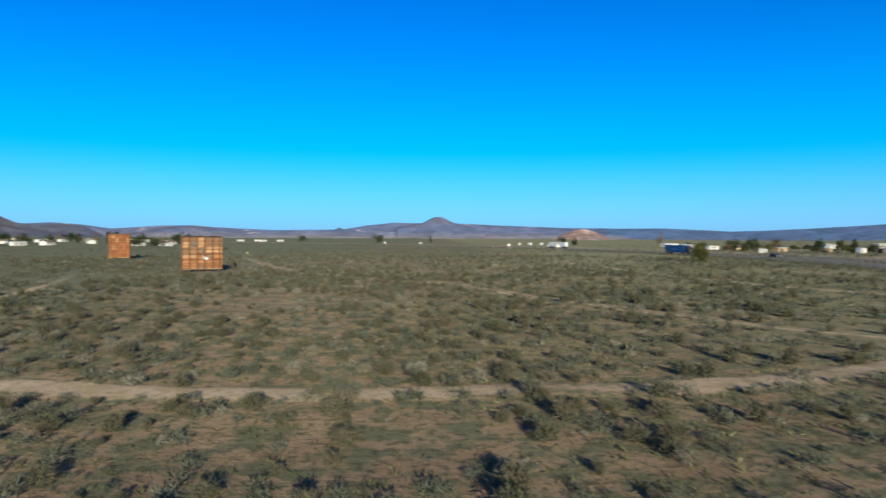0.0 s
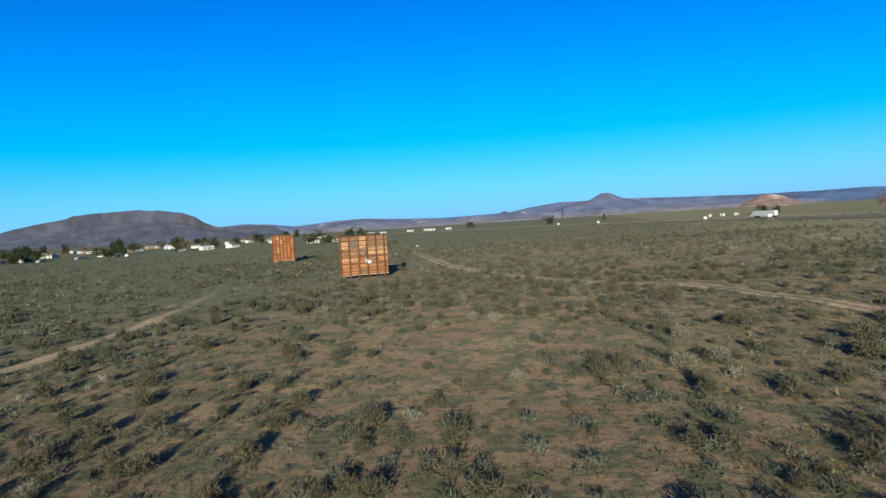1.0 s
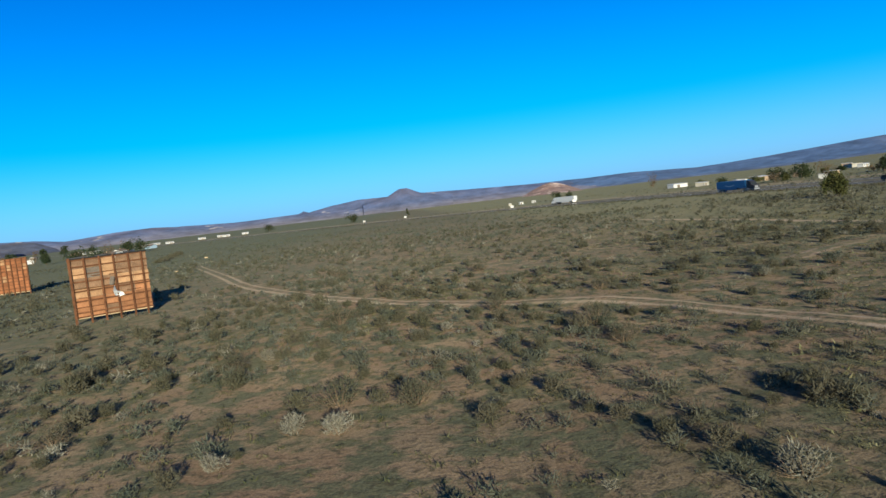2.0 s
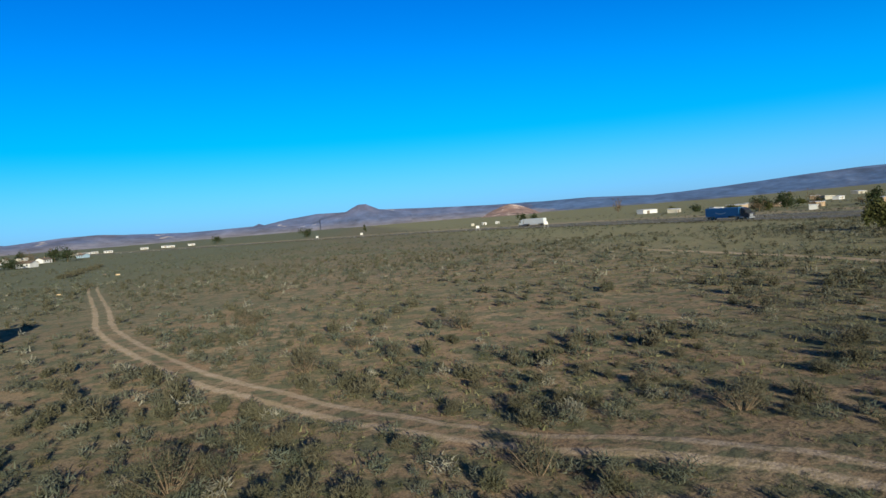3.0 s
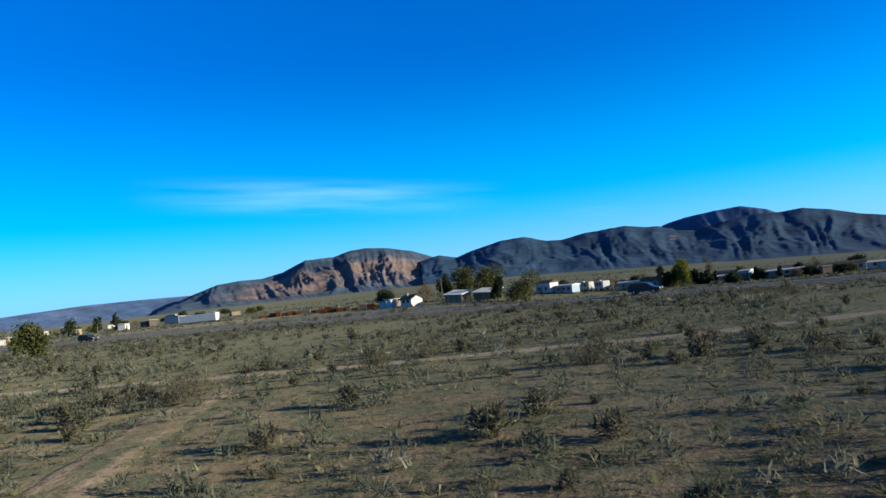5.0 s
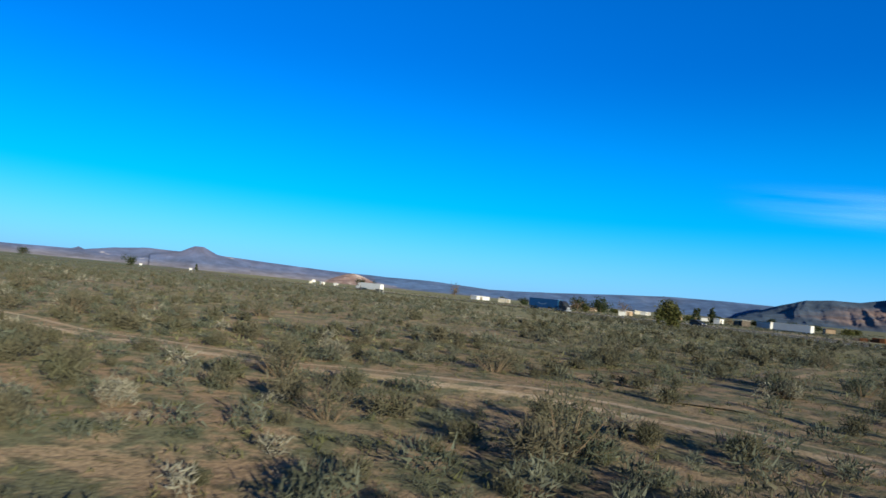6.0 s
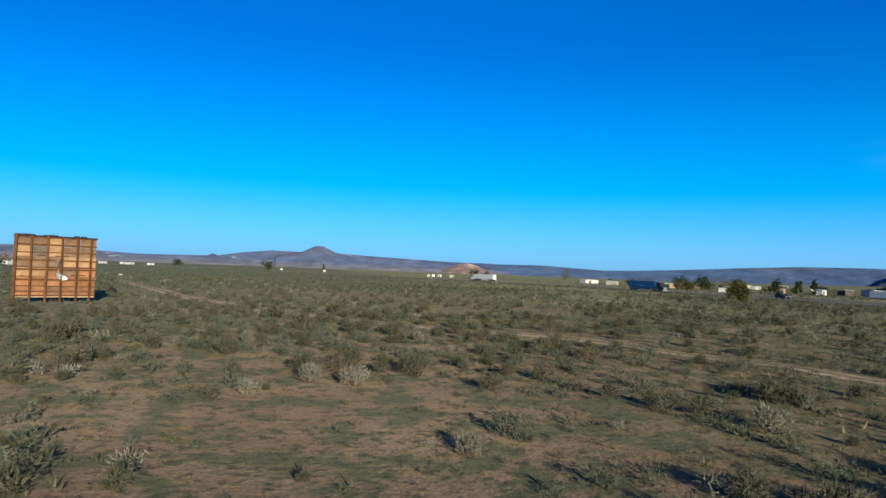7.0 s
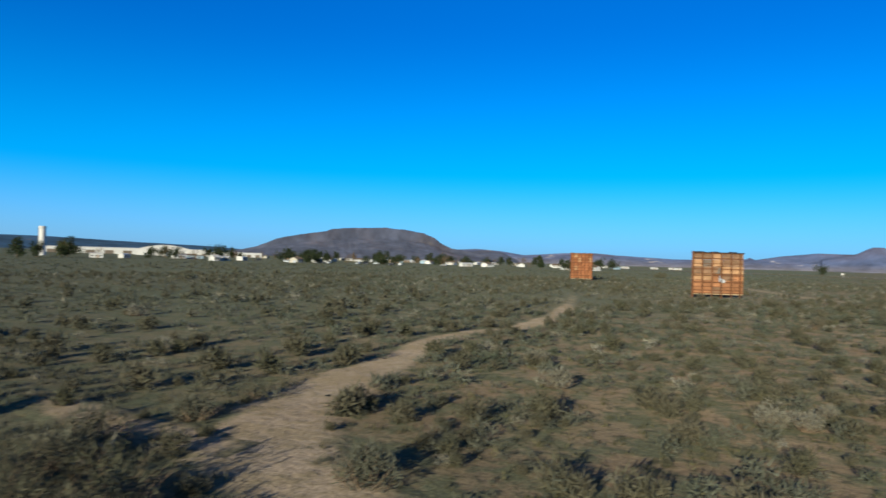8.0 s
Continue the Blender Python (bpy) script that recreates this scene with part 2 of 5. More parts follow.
CREOSOTE = leafy("olive_scrub", (0.07, 0.07, 0.044), (0.092, 0.084, 0.058))
WEED = leafy("green_weeds", (0.128, 0.132, 0.066), (0.15, 0.138, 0.08))
STRAW = leafy("straw_grass", (0.122, 0.112, 0.058), (0.062, 0.07, 0.032), (0.082, 0.074, 0.042))
SILVER = leafy("silvery_scrub", (0.2, 0.19, 0.15), (0.14, 0.132, 0.1))
# Mesa: its blue-mauve cast is distance haze put into the rock colour.
HAZED_MESA = rocky("hazed_mesa", (0.05, 0.057, 0.086), (0.063, 0.062, 0.084), (0.09, 0.083, 0.092), 420, 0.5, 0.66, None, 0.02)
# Far hills: distance haze is painted into the rock as a blue-mauve cast.
HAZED_HILL = rocky("hazed_far_hill", (0.062, 0.08, 0.145), (0.08, 0.086, 0.138), (0.33, 0.29, 0.28), 700, 0.5, 0.65, ((0.128, 0.12, 0.142), 4.0, 46.0), 0.03)
HAZED_BLUE_HILL = rocky("hazed_blue_hill", (0.046, 0.078, 0.155), (0.06, 0.084, 0.15), (0.16, 0.18, 0.22), 700, 0.5, 0.7, ((0.076, 0.09, 0.13), -14.0, 30.0), 0.03)
# Range: shade and blue haze are put into this dark base colour.
HAZED_SHADED_RANGE = rocky("hazed_shaded_range", (0.024, 0.05, 0.09), (0.033, 0.056, 0.09), (0.15, 0.12, 0.1), 620, 0.55, 0.7, None, 0.02)
# Blue-dark base paints shade and haze; the warm tone paints sunlit flanks.
RED_SUNLIT_RANGE = rocky("red_sunlit_range", (0.042, 0.06, 0.088), (0.15, 0.105, 0.094), (0.21, 0.17, 0.155), 900, 0.42, 0.68, None, 0.015, (2950, 1930, 60, 720))
RED_EARTH = rocky("red_earth", (0.13, 0.092, 0.088), (0.16, 0.108, 0.098), (0.34, 0.27, 0.25), 160, 0.5, 0.56)

# ---- the plain ----
SLOPE_AT = [-180, -75, -50, -20, 30, 46, 70, 83, 92, 101, 140, 180]
SLOPE = [0.0, 0.0, -0.002, -0.004, -0.004, 0.001, 0.003, -0.006, -0.011, -0.016, -0.014, 0.0]


def ease(t):
    t = min(1.0, max(0.0, t))
    return t * t * (3 - 2 * t)


def land(x, y):
    """The height of the plain: flat round the boards, falling gently to the south-east."""
    dx, dy = x - HUB[0], y - HUB[1]
    r = math.hypot(dx, dy)
    if r < 120:
        return 0.0
    dip = -2.4 * ease((x - 116) / 45) * ease((178 - y) / 55)
    s = float(np.interp(math.degrees(math.atan2(dx, dy)), SLOPE_AT, SLOPE))
    return dip + s * (r - 120) ** 2 / (r - 120 + 60)


@functools.cache
def knoll(i, j):
    x, y = HUB[0] + i * 2.5, HUB[1] + j * 2.5
    k = max(0.0, 1 - math.hypot(i, j) / 60)
    return k * 0.24 * (noise.noise(Vector((x * 0.11, y * 0.11, 4.0))) + 0.6 * noise.noise(Vector((x * 0.35, y * 0.35, 9.0))))


def hump(x, y):
    """Small hummocks near by."""
    u, v = (x - HUB[0]) / 2.5, (y - HUB[1]) / 2.5
    if max(abs(u), abs(v)) >= 62:
        return 0.0
    i, j = math.floor(u), math.floor(v)
    a, b = u - i, v - j
    return (knoll(i, j) * (1 - a) + knoll(i + 1, j) * a) * (1 - b) + (knoll(i, j + 1) * (1 - a) + knoll(i + 1, j + 1) * a) * b


def lie(x, y):
    return land(x, y) + hump(x, y)


def mesh_object(name, verts, faces, mat, smooth=False):
    me = bpy.data.meshes.new(name)
    me.from_pydata(verts, [], faces)
    me.materials.append(mat)
    if smooth:
        me.shade_smooth()
    me.update()
    return new(name, me)


def ground_sheet():
    axis = sorted({round(v, 2) for v in [*np.arange(-160, 161, 2.5), *[s * (160 + 1.07 ** k * 9 - 9 + k * 4) for k in range(1, 89) for s in (1, -1)]] if abs(v) <= 4950} | {-4950.0, 4950.0})
    n = len(axis)
    verts = [(x + HUB[0], y + HUB[1], lie(x + HUB[0], y + HUB[1])) for y in axis for x in axis]
    faces = [(j * n + i, j * n + i + 1, (j + 1) * n + i + 1, (j + 1) * n + i) for j in range(n - 1) for i in range(n - 1)]
    return mesh_object("ground", verts, faces, SOIL, True)


ground = tagged(ground_sheet(), "brown sandy desert soil with sparse weeds and bare patches", "ground", kind="structure")


# ---- hills round the plain ----
def ridge(name, label, az0, az1, r0, r1, crest, mat, seed, rough=0.3, gully=9.0, power=1.2, na=260, nr=56, cliff=False, layered=0.0):
    """A range of hills between two azimuths; crest: (azimuth, elevation in degrees) as seen from the plain's middle."""
    verts, faces = [], []
    azs, els = [c[0] for c in crest], [c[1] for c in crest]
    for j in range(nr):
        f = j / (nr - 1)
        for i in range(na):
            az = az0 + (az1 - az0) * i / (na - 1)
            a = radians(az)
            wig = 0.35 * noise.noise(Vector((az * 0.9, f * 3, seed)))
            top = float(np.interp(az + wig * (1 - f), azs, els))
            r = r0 + (r1 - r0) * f
            x, y = r * math.sin(a) + HUB[0], r * math.cos(a) + HUB[1]
            base = land(x, y)
            crest_z = r1 * math.tan(radians(top))
            bend = az * gully * 0.1 + 0.5 * noise.noise(Vector((az * 0.35, f * 1.2, seed + 1))) + f * 0.35
            n1 = noise.ridged_multi_fractal(Vector((bend, f * 0.8, seed)), 0.8, 2.3, 6, 1.0, 2.0) / 2.4
            n2 = noise.fractal(Vector((x * 0.006, y * 0.006, seed + 3)), 1.0, 2.0, 4)
            if layered:  # spurs and foothills that stand before one another
                n1 += layered * (noise.ridged_multi_fractal(Vector((x * 0.0017, y * 0.0017, seed)), 0.9, 2.2, 5, 1.0, 2.0) / 2.2 - n1)
            shape = min(1.0, f * 1.06) ** power
            if cliff:  # a talus slope below a rock wall
                shape = 0.66 * (f / 0.8) ** 0.9 if f < 0.8 else min(1.0, 0.66 + 0.34 * (f - 0.8) / 0.06)
            inner = max(0.0, 1 - f * 1.02)
            edge = min(1.0, (az - az0) / (az1 - az0) * 12, (az1 - az) / (az1 - az0) * 12)
            h = (crest_z - base) * shape * (1 + rough * inner * (n1 - 0.75) * 1.6)
            h += n2 * 6 * shape * edge * (0.3 + inner)
            verts.append((x, y, base - 4 + max(0.0, h + 4 * shape)))
    for j in range(nr - 1):
        for i in range(na - 1):
            k = j * na + i
            faces.append((k, k + 1, k + na + 1, k + na))
    return tagged(mesh_object(name, verts, faces, mat, True), label, "hills", kind="structure")


# Far ranges: the blue of distance haze sits in their material colours.
ridge("backdrop_north_range", "low far hills tinted mauve for haze, with pale scree streaks", -36, 20, 3950, 4500,
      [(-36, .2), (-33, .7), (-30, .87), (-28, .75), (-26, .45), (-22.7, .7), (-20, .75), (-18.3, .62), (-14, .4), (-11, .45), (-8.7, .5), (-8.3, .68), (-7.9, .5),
       (-6, .85), (-3.6, 1.1), (2, 1.06), (6, .88), (10, .75), (13, .62), (16, .4), (18, .15), (20, -.2)], HAZED_HILL, 3.0, 0.55, 8.0)
ridge("backdrop_north_east_range", "long low hills tinted blue-grey for haze beyond the highway", 7, 50, 4000, 4550,
      [(7, .4), (11, .72), (15, .66), (19, .7), (24, .45), (29, .62), (33, .85), (38, 1.1), (43, 1.1), (50, 1.25)], HAZED_BLUE_HILL, 3.0, 0.55, 8.0, na=160)
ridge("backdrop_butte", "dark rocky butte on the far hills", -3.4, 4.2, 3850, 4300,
      [(-3.4, .7), (-2, .98), (-1.2, 1.1), (-.6, 1.42), (-.2, 1.6), (.45, 1.62), (.9, 1.4), (1.5, 1.12), (2.6, 1.0), (4.2, .7)], HAZED_HILL, 5.0, 0.25, 9.0, na=90)
ridge("backdrop_red_hill", "small red earth hill with a pale flank", 9.6, 15.4, 2500, 2900,
      [(9.6, -.4), (10.9, .25), (11.8, .6), (12.4, .74), (13, .62), (13.8, .34), (14.8, -.1), (15.4, -.4)], RED_EARTH, 8.0, 0.15, 4.0, na=70)
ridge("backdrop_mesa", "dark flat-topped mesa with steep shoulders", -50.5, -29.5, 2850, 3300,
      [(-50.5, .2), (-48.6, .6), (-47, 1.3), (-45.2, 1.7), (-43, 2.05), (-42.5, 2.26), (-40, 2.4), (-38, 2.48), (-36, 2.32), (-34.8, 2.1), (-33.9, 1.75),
       (-33.3, 1.3), (-32.4, .85), (-31, .65), (-29.5, .4)], HAZED_MESA, 9.0, 0.22, 7.0, 0.8, 260, 70, True)
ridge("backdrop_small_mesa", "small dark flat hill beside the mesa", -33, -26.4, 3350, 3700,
      [(-33, .1), (-32, .5), (-31, .64), (-30, .76), (-29, .8), (-28, .66), (-27.4, .4), (-26.8, .1), (-26.4, -.2)], HAZED_MESA, 23.0, 0.25, 6.0, 0.9, 80, 30)
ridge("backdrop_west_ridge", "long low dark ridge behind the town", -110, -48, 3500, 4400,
      [(-110, 1.2), (-90, 1.1), (-70, .9), (-63, .87), (-58.8, .68), (-54, .55), (-51, .42), (-48, .2)], HAZED_SHADED_RANGE, 14.0, 0.2, 5.0)
ridge("backdrop_east_range", "rugged mountains with half shade and blue haze in their dark colour", 64.5, 118, 2600, 3900,
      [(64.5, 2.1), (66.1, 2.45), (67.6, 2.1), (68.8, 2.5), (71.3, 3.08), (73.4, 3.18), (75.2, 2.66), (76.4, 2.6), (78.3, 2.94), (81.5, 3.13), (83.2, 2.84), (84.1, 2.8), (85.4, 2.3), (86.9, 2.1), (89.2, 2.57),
       (91.3, 2.84), (92.8, 2.72), (94.4, 2.81), (96.2, 2.47), (98, 1.9), (100, 1.5), (102, 1.6), (110, 1.8), (118, 1.2)], HAZED_SHADED_RANGE, 12.0, 0.95, 3.6, 1.2, 360, 90, layered=0.42)
ridge("backdrop_far_peak", "distant peak tinted blue-grey for haze behind the dark mountains", 81, 96, 4150, 4750,
      [(81, 1.2), (82.5, 1.9), (84.1, 2.6), (84.6, 2.85), (86.3, 3.24), (88.5, 3.46), (90.3, 3.57), (92.1, 3.1), (93, 2.6), (94.4, 2.0), (96, 1.2)], HAZED_BLUE_HILL, 17.0, 0.6, 5.0, 1.2, 120, 40)
ridge("backdrop_red_mountain", "rugged mountain with sunlit red and shaded blue put into its colours", 42, 67.5, 2700, 4250,
      [(42, -.5), (43.5, .3), (45, .8), (46.3, 1.3), (48.1, 1.84), (49.8, 2.0), (51.5, 1.98), (53.1, 2.31), (55.1, 3.15), (57.4, 3.15), (58.8, 3.58), (60.1, 3.66), (62, 3.46), (63.9, 3.05), (65.3, 2.5), (66.5, 2.0), (67.5, 1.2)],
      RED_SUNLIT_RANGE, 15.0, 1.1, 4.4, 1.25, 260, 90, layered=0.4)
ridge("backdrop_far_east_range", "distant ridge tinted blue for haze", 22, 52, 4400, 4850,
      [(22, .3), (29, .66), (34, .98), (38.5, 1.25), (43, 1.26), (47, 1.2), (52, 1.0)], HAZED_BLUE_HILL, 21.0, 0.45, 8.0, na=120, nr=24)
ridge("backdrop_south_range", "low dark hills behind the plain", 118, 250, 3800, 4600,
      [(118, .4), (140, 1.0), (170, .7), (200, .9), (230, .7), (250, .3)], HAZED_HILL, 31.0, 0.2, 6.0, na=90, nr=20)


# ---- ways over the ground ----
def smooth_line(pts, step=2.0):
    """Points along a curve that glides through pts."""
    p = [Vector((x, y)) for x, y in pts]
    p = [p[0] * 2 - p[1], *p, p[-1] * 2 - p[-2]]
    out = []
    for k in range(1, len(p) - 2):
        a, b, c, d = p[k - 1:k + 3]
        m = max(2, int((c - b).length / step))
        for i in range(m):
            t = i / m
            out.append(0.5 * ((2 * b) + (c - a) * t + (2 * a - 5 * b + 4 * c - d) * t * t + (3 * b - a - 3 * c + d) * t ** 3))
    return out + [p[-2]]


def strip(line, lo, hi, lift, across=1, ragged=0.0, skip=None, seed=0.0, tuck=0.0, wide=None):
    """Faces of a band that follows a line over the ground between two offsets to its right."""
    verts, faces = [], []
    for k, p in enumerate(line):
        d = (line[min(k + 1, len(line) - 1)] - line[max(k - 1, 0)]).normalized()
        right = Vector((d.y, -d.x))
        wob = [ragged * noise.noise(Vector((p.x * 0.5, p.y * 0.5, seed + s))) for s in (0, 7)]
        for i in range(across + 1):
            o = (lo + wob[0]) + ((hi + wob[1]) - (lo + wob[0])) * i / across
            q = p + right * (o * wide(p) if wide else o)
            verts.append((q.x, q.y, lie(q.x, q.y) + lift - tuck * abs(2 * i / across - 1) ** 4))
    w = across + 1
    for k in range(len(line) - 1):
        if skip and skip(k, line[k]):
            continue
        for i in range(across):
            a = k * w + i
            faces.append((a, a + w, a + w + 1, a + 1))
    return verts, faces


def worn_mesh(name, v, f, mat, row, profile, broken=0.9, fade=1):
    """A way whose wear runs from 0 at its edges to 1 where it is bare; u goes from -1 to 1 across it; fade: rows over which it begins."""
    ob = mesh_object(name, v, f, mat, True)
    wear = ob.data.attributes.new("wear", "FLOAT", "POINT")
    wear.data.foreach_set("value", [max(0.0, profile(2 * (i % row) / (row - 1) - 1)) * min(1.05, 1.0 - broken * 0.26 + broken * noise.noise(Vector((q[0] * 0.09, q[1] * 0.09, 3.0)))) * min(1.0, (i // row) / fade) for i, q in enumerate(v)])
    return ob


HIGHWAY = smooth_line([(98, -900), (99, -300), (101, 0), (108, 90), (113, 125), (119, 176), (122, 215), (121, 255), (113, 310), (98, 360), (68, 445), (20, 520), (-22, 570), (-110, 660),
                       (-300, 830), (-700, 1150), (-1500, 1750)], 6.0)
for name, lo, hi, lift, mat, label in (
        ("road_verge", -9.5, 31, 0.05, GRAVEL, "grey-brown gravel verge and median along the highway"),
        ("road_southbound", -5.3, 5.3, 0.10, ASPHALT, "worn grey asphalt carriageway with painted lane lines"),
        ("road_northbound", 16.7, 27.3, 0.10, ASPHALT, "worn grey asphalt carriageway with painted lane lines")):
    v, f = strip(HIGHWAY, lo, hi, lift, 4)
    tagged(mesh_object(name, v, f, mat), label, "road", kind="structure")
v, f = strip([q for q in HIGHWAY if 215 < q.y < 900], 29, 70, 0.03, 10, 6.0, tuck=0.1)
tagged(worn_mesh("ground_bare_strip", v, f, DUST, 11, lambda u: 1 - abs(u) ** 3), "bare pale tan earth along the far side of the highway", "ground", kind="structure")
v, f = [], []
for o, dashed in ((-4.0, 0), (0.0, 1), (4.0, 0), (18.0, 0), (22.0, 1), (26.0, 0)):
    v1, f1 = strip(HIGHWAY, o - 0.08, o + 0.08, 0.106, 1, 0.0, (lambda k, p: k % 2 == 1) if dashed else None)
    f += [tuple(i + len(v) for i in q) for q in f1]
    v += v1
tagged(mesh_object("road_lane_markings", v, f, LINE), "white painted lane lines on the highway", "road marking", kind="structure")

TRAIL = smooth_line([(-78, 146), (-67, 124), (-56.5, 95), (-52.7, 81), (-51.4, 72), (-51.8, 62.5), (-49, 54), (-46.4, 46), (-44.2, 41), (-41, 36.6), (-36, 35), (-30, 35.2), (-22, 35), (-12, 33.7), (-6, 33.5), (0.7, 34), (8.4, 34.9), (14, 35.9), (21, 38.1), (34, 44), (50, 48)], 1.0)
v, f = strip(TRAIL, -2.6, 2.6, 0.08, 12, 0.8, tuck=0.14, wide=lambda p: 1.0 - 0.45 * ease((p.y - 42) / 16) - 0.25 * ease((p.x + 36) / 8))
tagged(worn_mesh("ground_sandy_trail", v, f, DUST, 13, lambda u: 1.06 - abs(u) ** 1.6, 0.8, 60), "pale sandy foot trail worn through the scrub", "trail", kind="structure")
v, f = strip(smooth_line([(-42, 37), (-46, 36.5), (-52, 37), (-62, 40), (-80, 46)], 1.0), -1.7, 1.7, 0.085, 10, 0.6, tuck=0.14)
tagged(worn_mesh("ground_sandy_branch", v, f, DUST, 11, lambda u: 0.85 - abs(u) ** 1.3), "pale sandy branch of the foot trail", "trail", kind="structure")


def ruts(name, pts, label, gap=0.8, width=0.3, depth=1.0, mat=None, broken=0.7):
    """Two worn wheel lines in one band over the ground."""
    half = gap + width * 2
    v, f = strip(smooth_line(pts, 0.8), -half, half, 0.06, 16, 0.25, tuck=0.12)
    ob = worn_mesh(name, v, f, mat or DUST, 17, lambda u: depth * max(math.exp(-(((abs(u) * half) - gap) / width) ** 2) * (1 if abs(u) < 0.99 else 0), 0.0), broken, 30)
    return tagged(ob, label, "wheel track", kind="structure")


ruts("ground_wheel_track", [(-72, 248), (-64.7, 226.7), (-48, 185), (-39.5, 163), (-27, 139.5), (-17.5, 126.5), (-10, 118.5), (-3, 114.5), (2, 109), (6, 101), (14, 84), (30, 60), (60, 30)],
     "pale two-wheel track curving over the desert", 0.78, 0.33, 1.1, None, 0.4)
SPUR_TRACK = [(6, 110.5), (13.1, 116.6), (17.5, 119.7), (23, 123.3), (31.5, 128.5), (40, 133)]
ruts("ground_wheel_track_spur", SPUR_TRACK, "faint wheel tracks in reddish soil", 0.8, 0.4, 0.98, SPUR, 0.75)
EAST_TRACK = [(34, 215), (40, 182), (42, 166), (43.2, 151), (45.6, 138), (47.9, 126.3), (52, 113.8), (56.2, 102.8), (70, 82), (84, 56)]
ruts("ground_wheel_track_east", EAST_TRACK, "pale wheel track beside the highway", 0.3, 0.55, 1.6, None, 0.2)


# ---- helpers for things ----
def part(name, bm, mat, parent, label=""):
    me = bpy.data.meshes.new(name)
    bm.to_mesh(me)
    bm.free()
    me.materials.append(mat)
    ob = new(name, me)
    ob.parent = parent
    return tagged(ob, label)


def piece(name, mesh, parent, m):
    ob = new(name, mesh)
    ob.parent = parent
    ob.matrix_basis = m
    return ob


def thing(name, m, label, category, group=""):
    ob = new(name)
    ob.empty_display_size = 0.3
    ob.matrix_basis = m
    return tagged(ob, label, category, group)


def slab(size, at=(0, 0, 0), bevel=0.0, bm=None, turn=None):
    """A block added to a bmesh, its edges bevelled."""
    own = bmesh.new()
    bmesh.ops.create_cube(own, size=1)
    bmesh.ops.scale(own, verts=own.verts, vec=size)
    if bevel:
        bmesh.ops.bevel(own, geom=own.edges[:], offset=bevel, segments=1, affect="EDGES", profile=0.5)
    if turn:
        bmesh.ops.rotate(own, verts=own.verts, matrix=Euler([radians(a) for a in turn]).to_matrix())
    bmesh.ops.translate(own, verts=own.verts, vec=at)
    if bm is None:
        return own
    me = bpy.data.meshes.new("tmp")
    own.to_mesh(me)
    own.free()
    bm.from_mesh(me)
    bpy.data.meshes.remove(me)
    return bm


def prism(profile, length, axis="y"):
    """A closed outline of (a, z) pairs drawn out along y (or x)."""
    bm = bmesh.new()
    rows = []
    for s in (-0.5, 0.5):
        rows.append([bm.verts.new((a, s * length, z) if axis == "y" else (s * length, a, z)) for a, z in profile])
    n = len(profile)
    for i in range(n):
        bm.faces.new((rows[0][i], rows[0][(i + 1) % n], rows[1][(i + 1) % n], rows[1][i]))
    bm.faces.new(rows[0][::-1])
    bm.faces.new(rows[1])
    bmesh.ops.recalc_face_normals(bm, faces=bm.faces)
    return bm


def mesh_of(name, bm, mat):
    me = bpy.data.meshes.new(name)
    bm.to_mesh(me)
    bm.free()
    me.materials.append(mat)
    return me


def tube(r, length, at, turn=(0, 0, 0), seg=14, r2=None):
    bm = bmesh.new()
    bmesh.ops.create_cone(bm, cap_ends=True, segments=seg, radius1=r, radius2=r if r2 is None else r2, depth=length)
    bmesh.ops.rotate(bm, verts=bm.verts, matrix=Euler([radians(a) for a in turn]).to_matrix())
    bmesh.ops.translate(bm, verts=bm.verts, vec=at)
    return bm


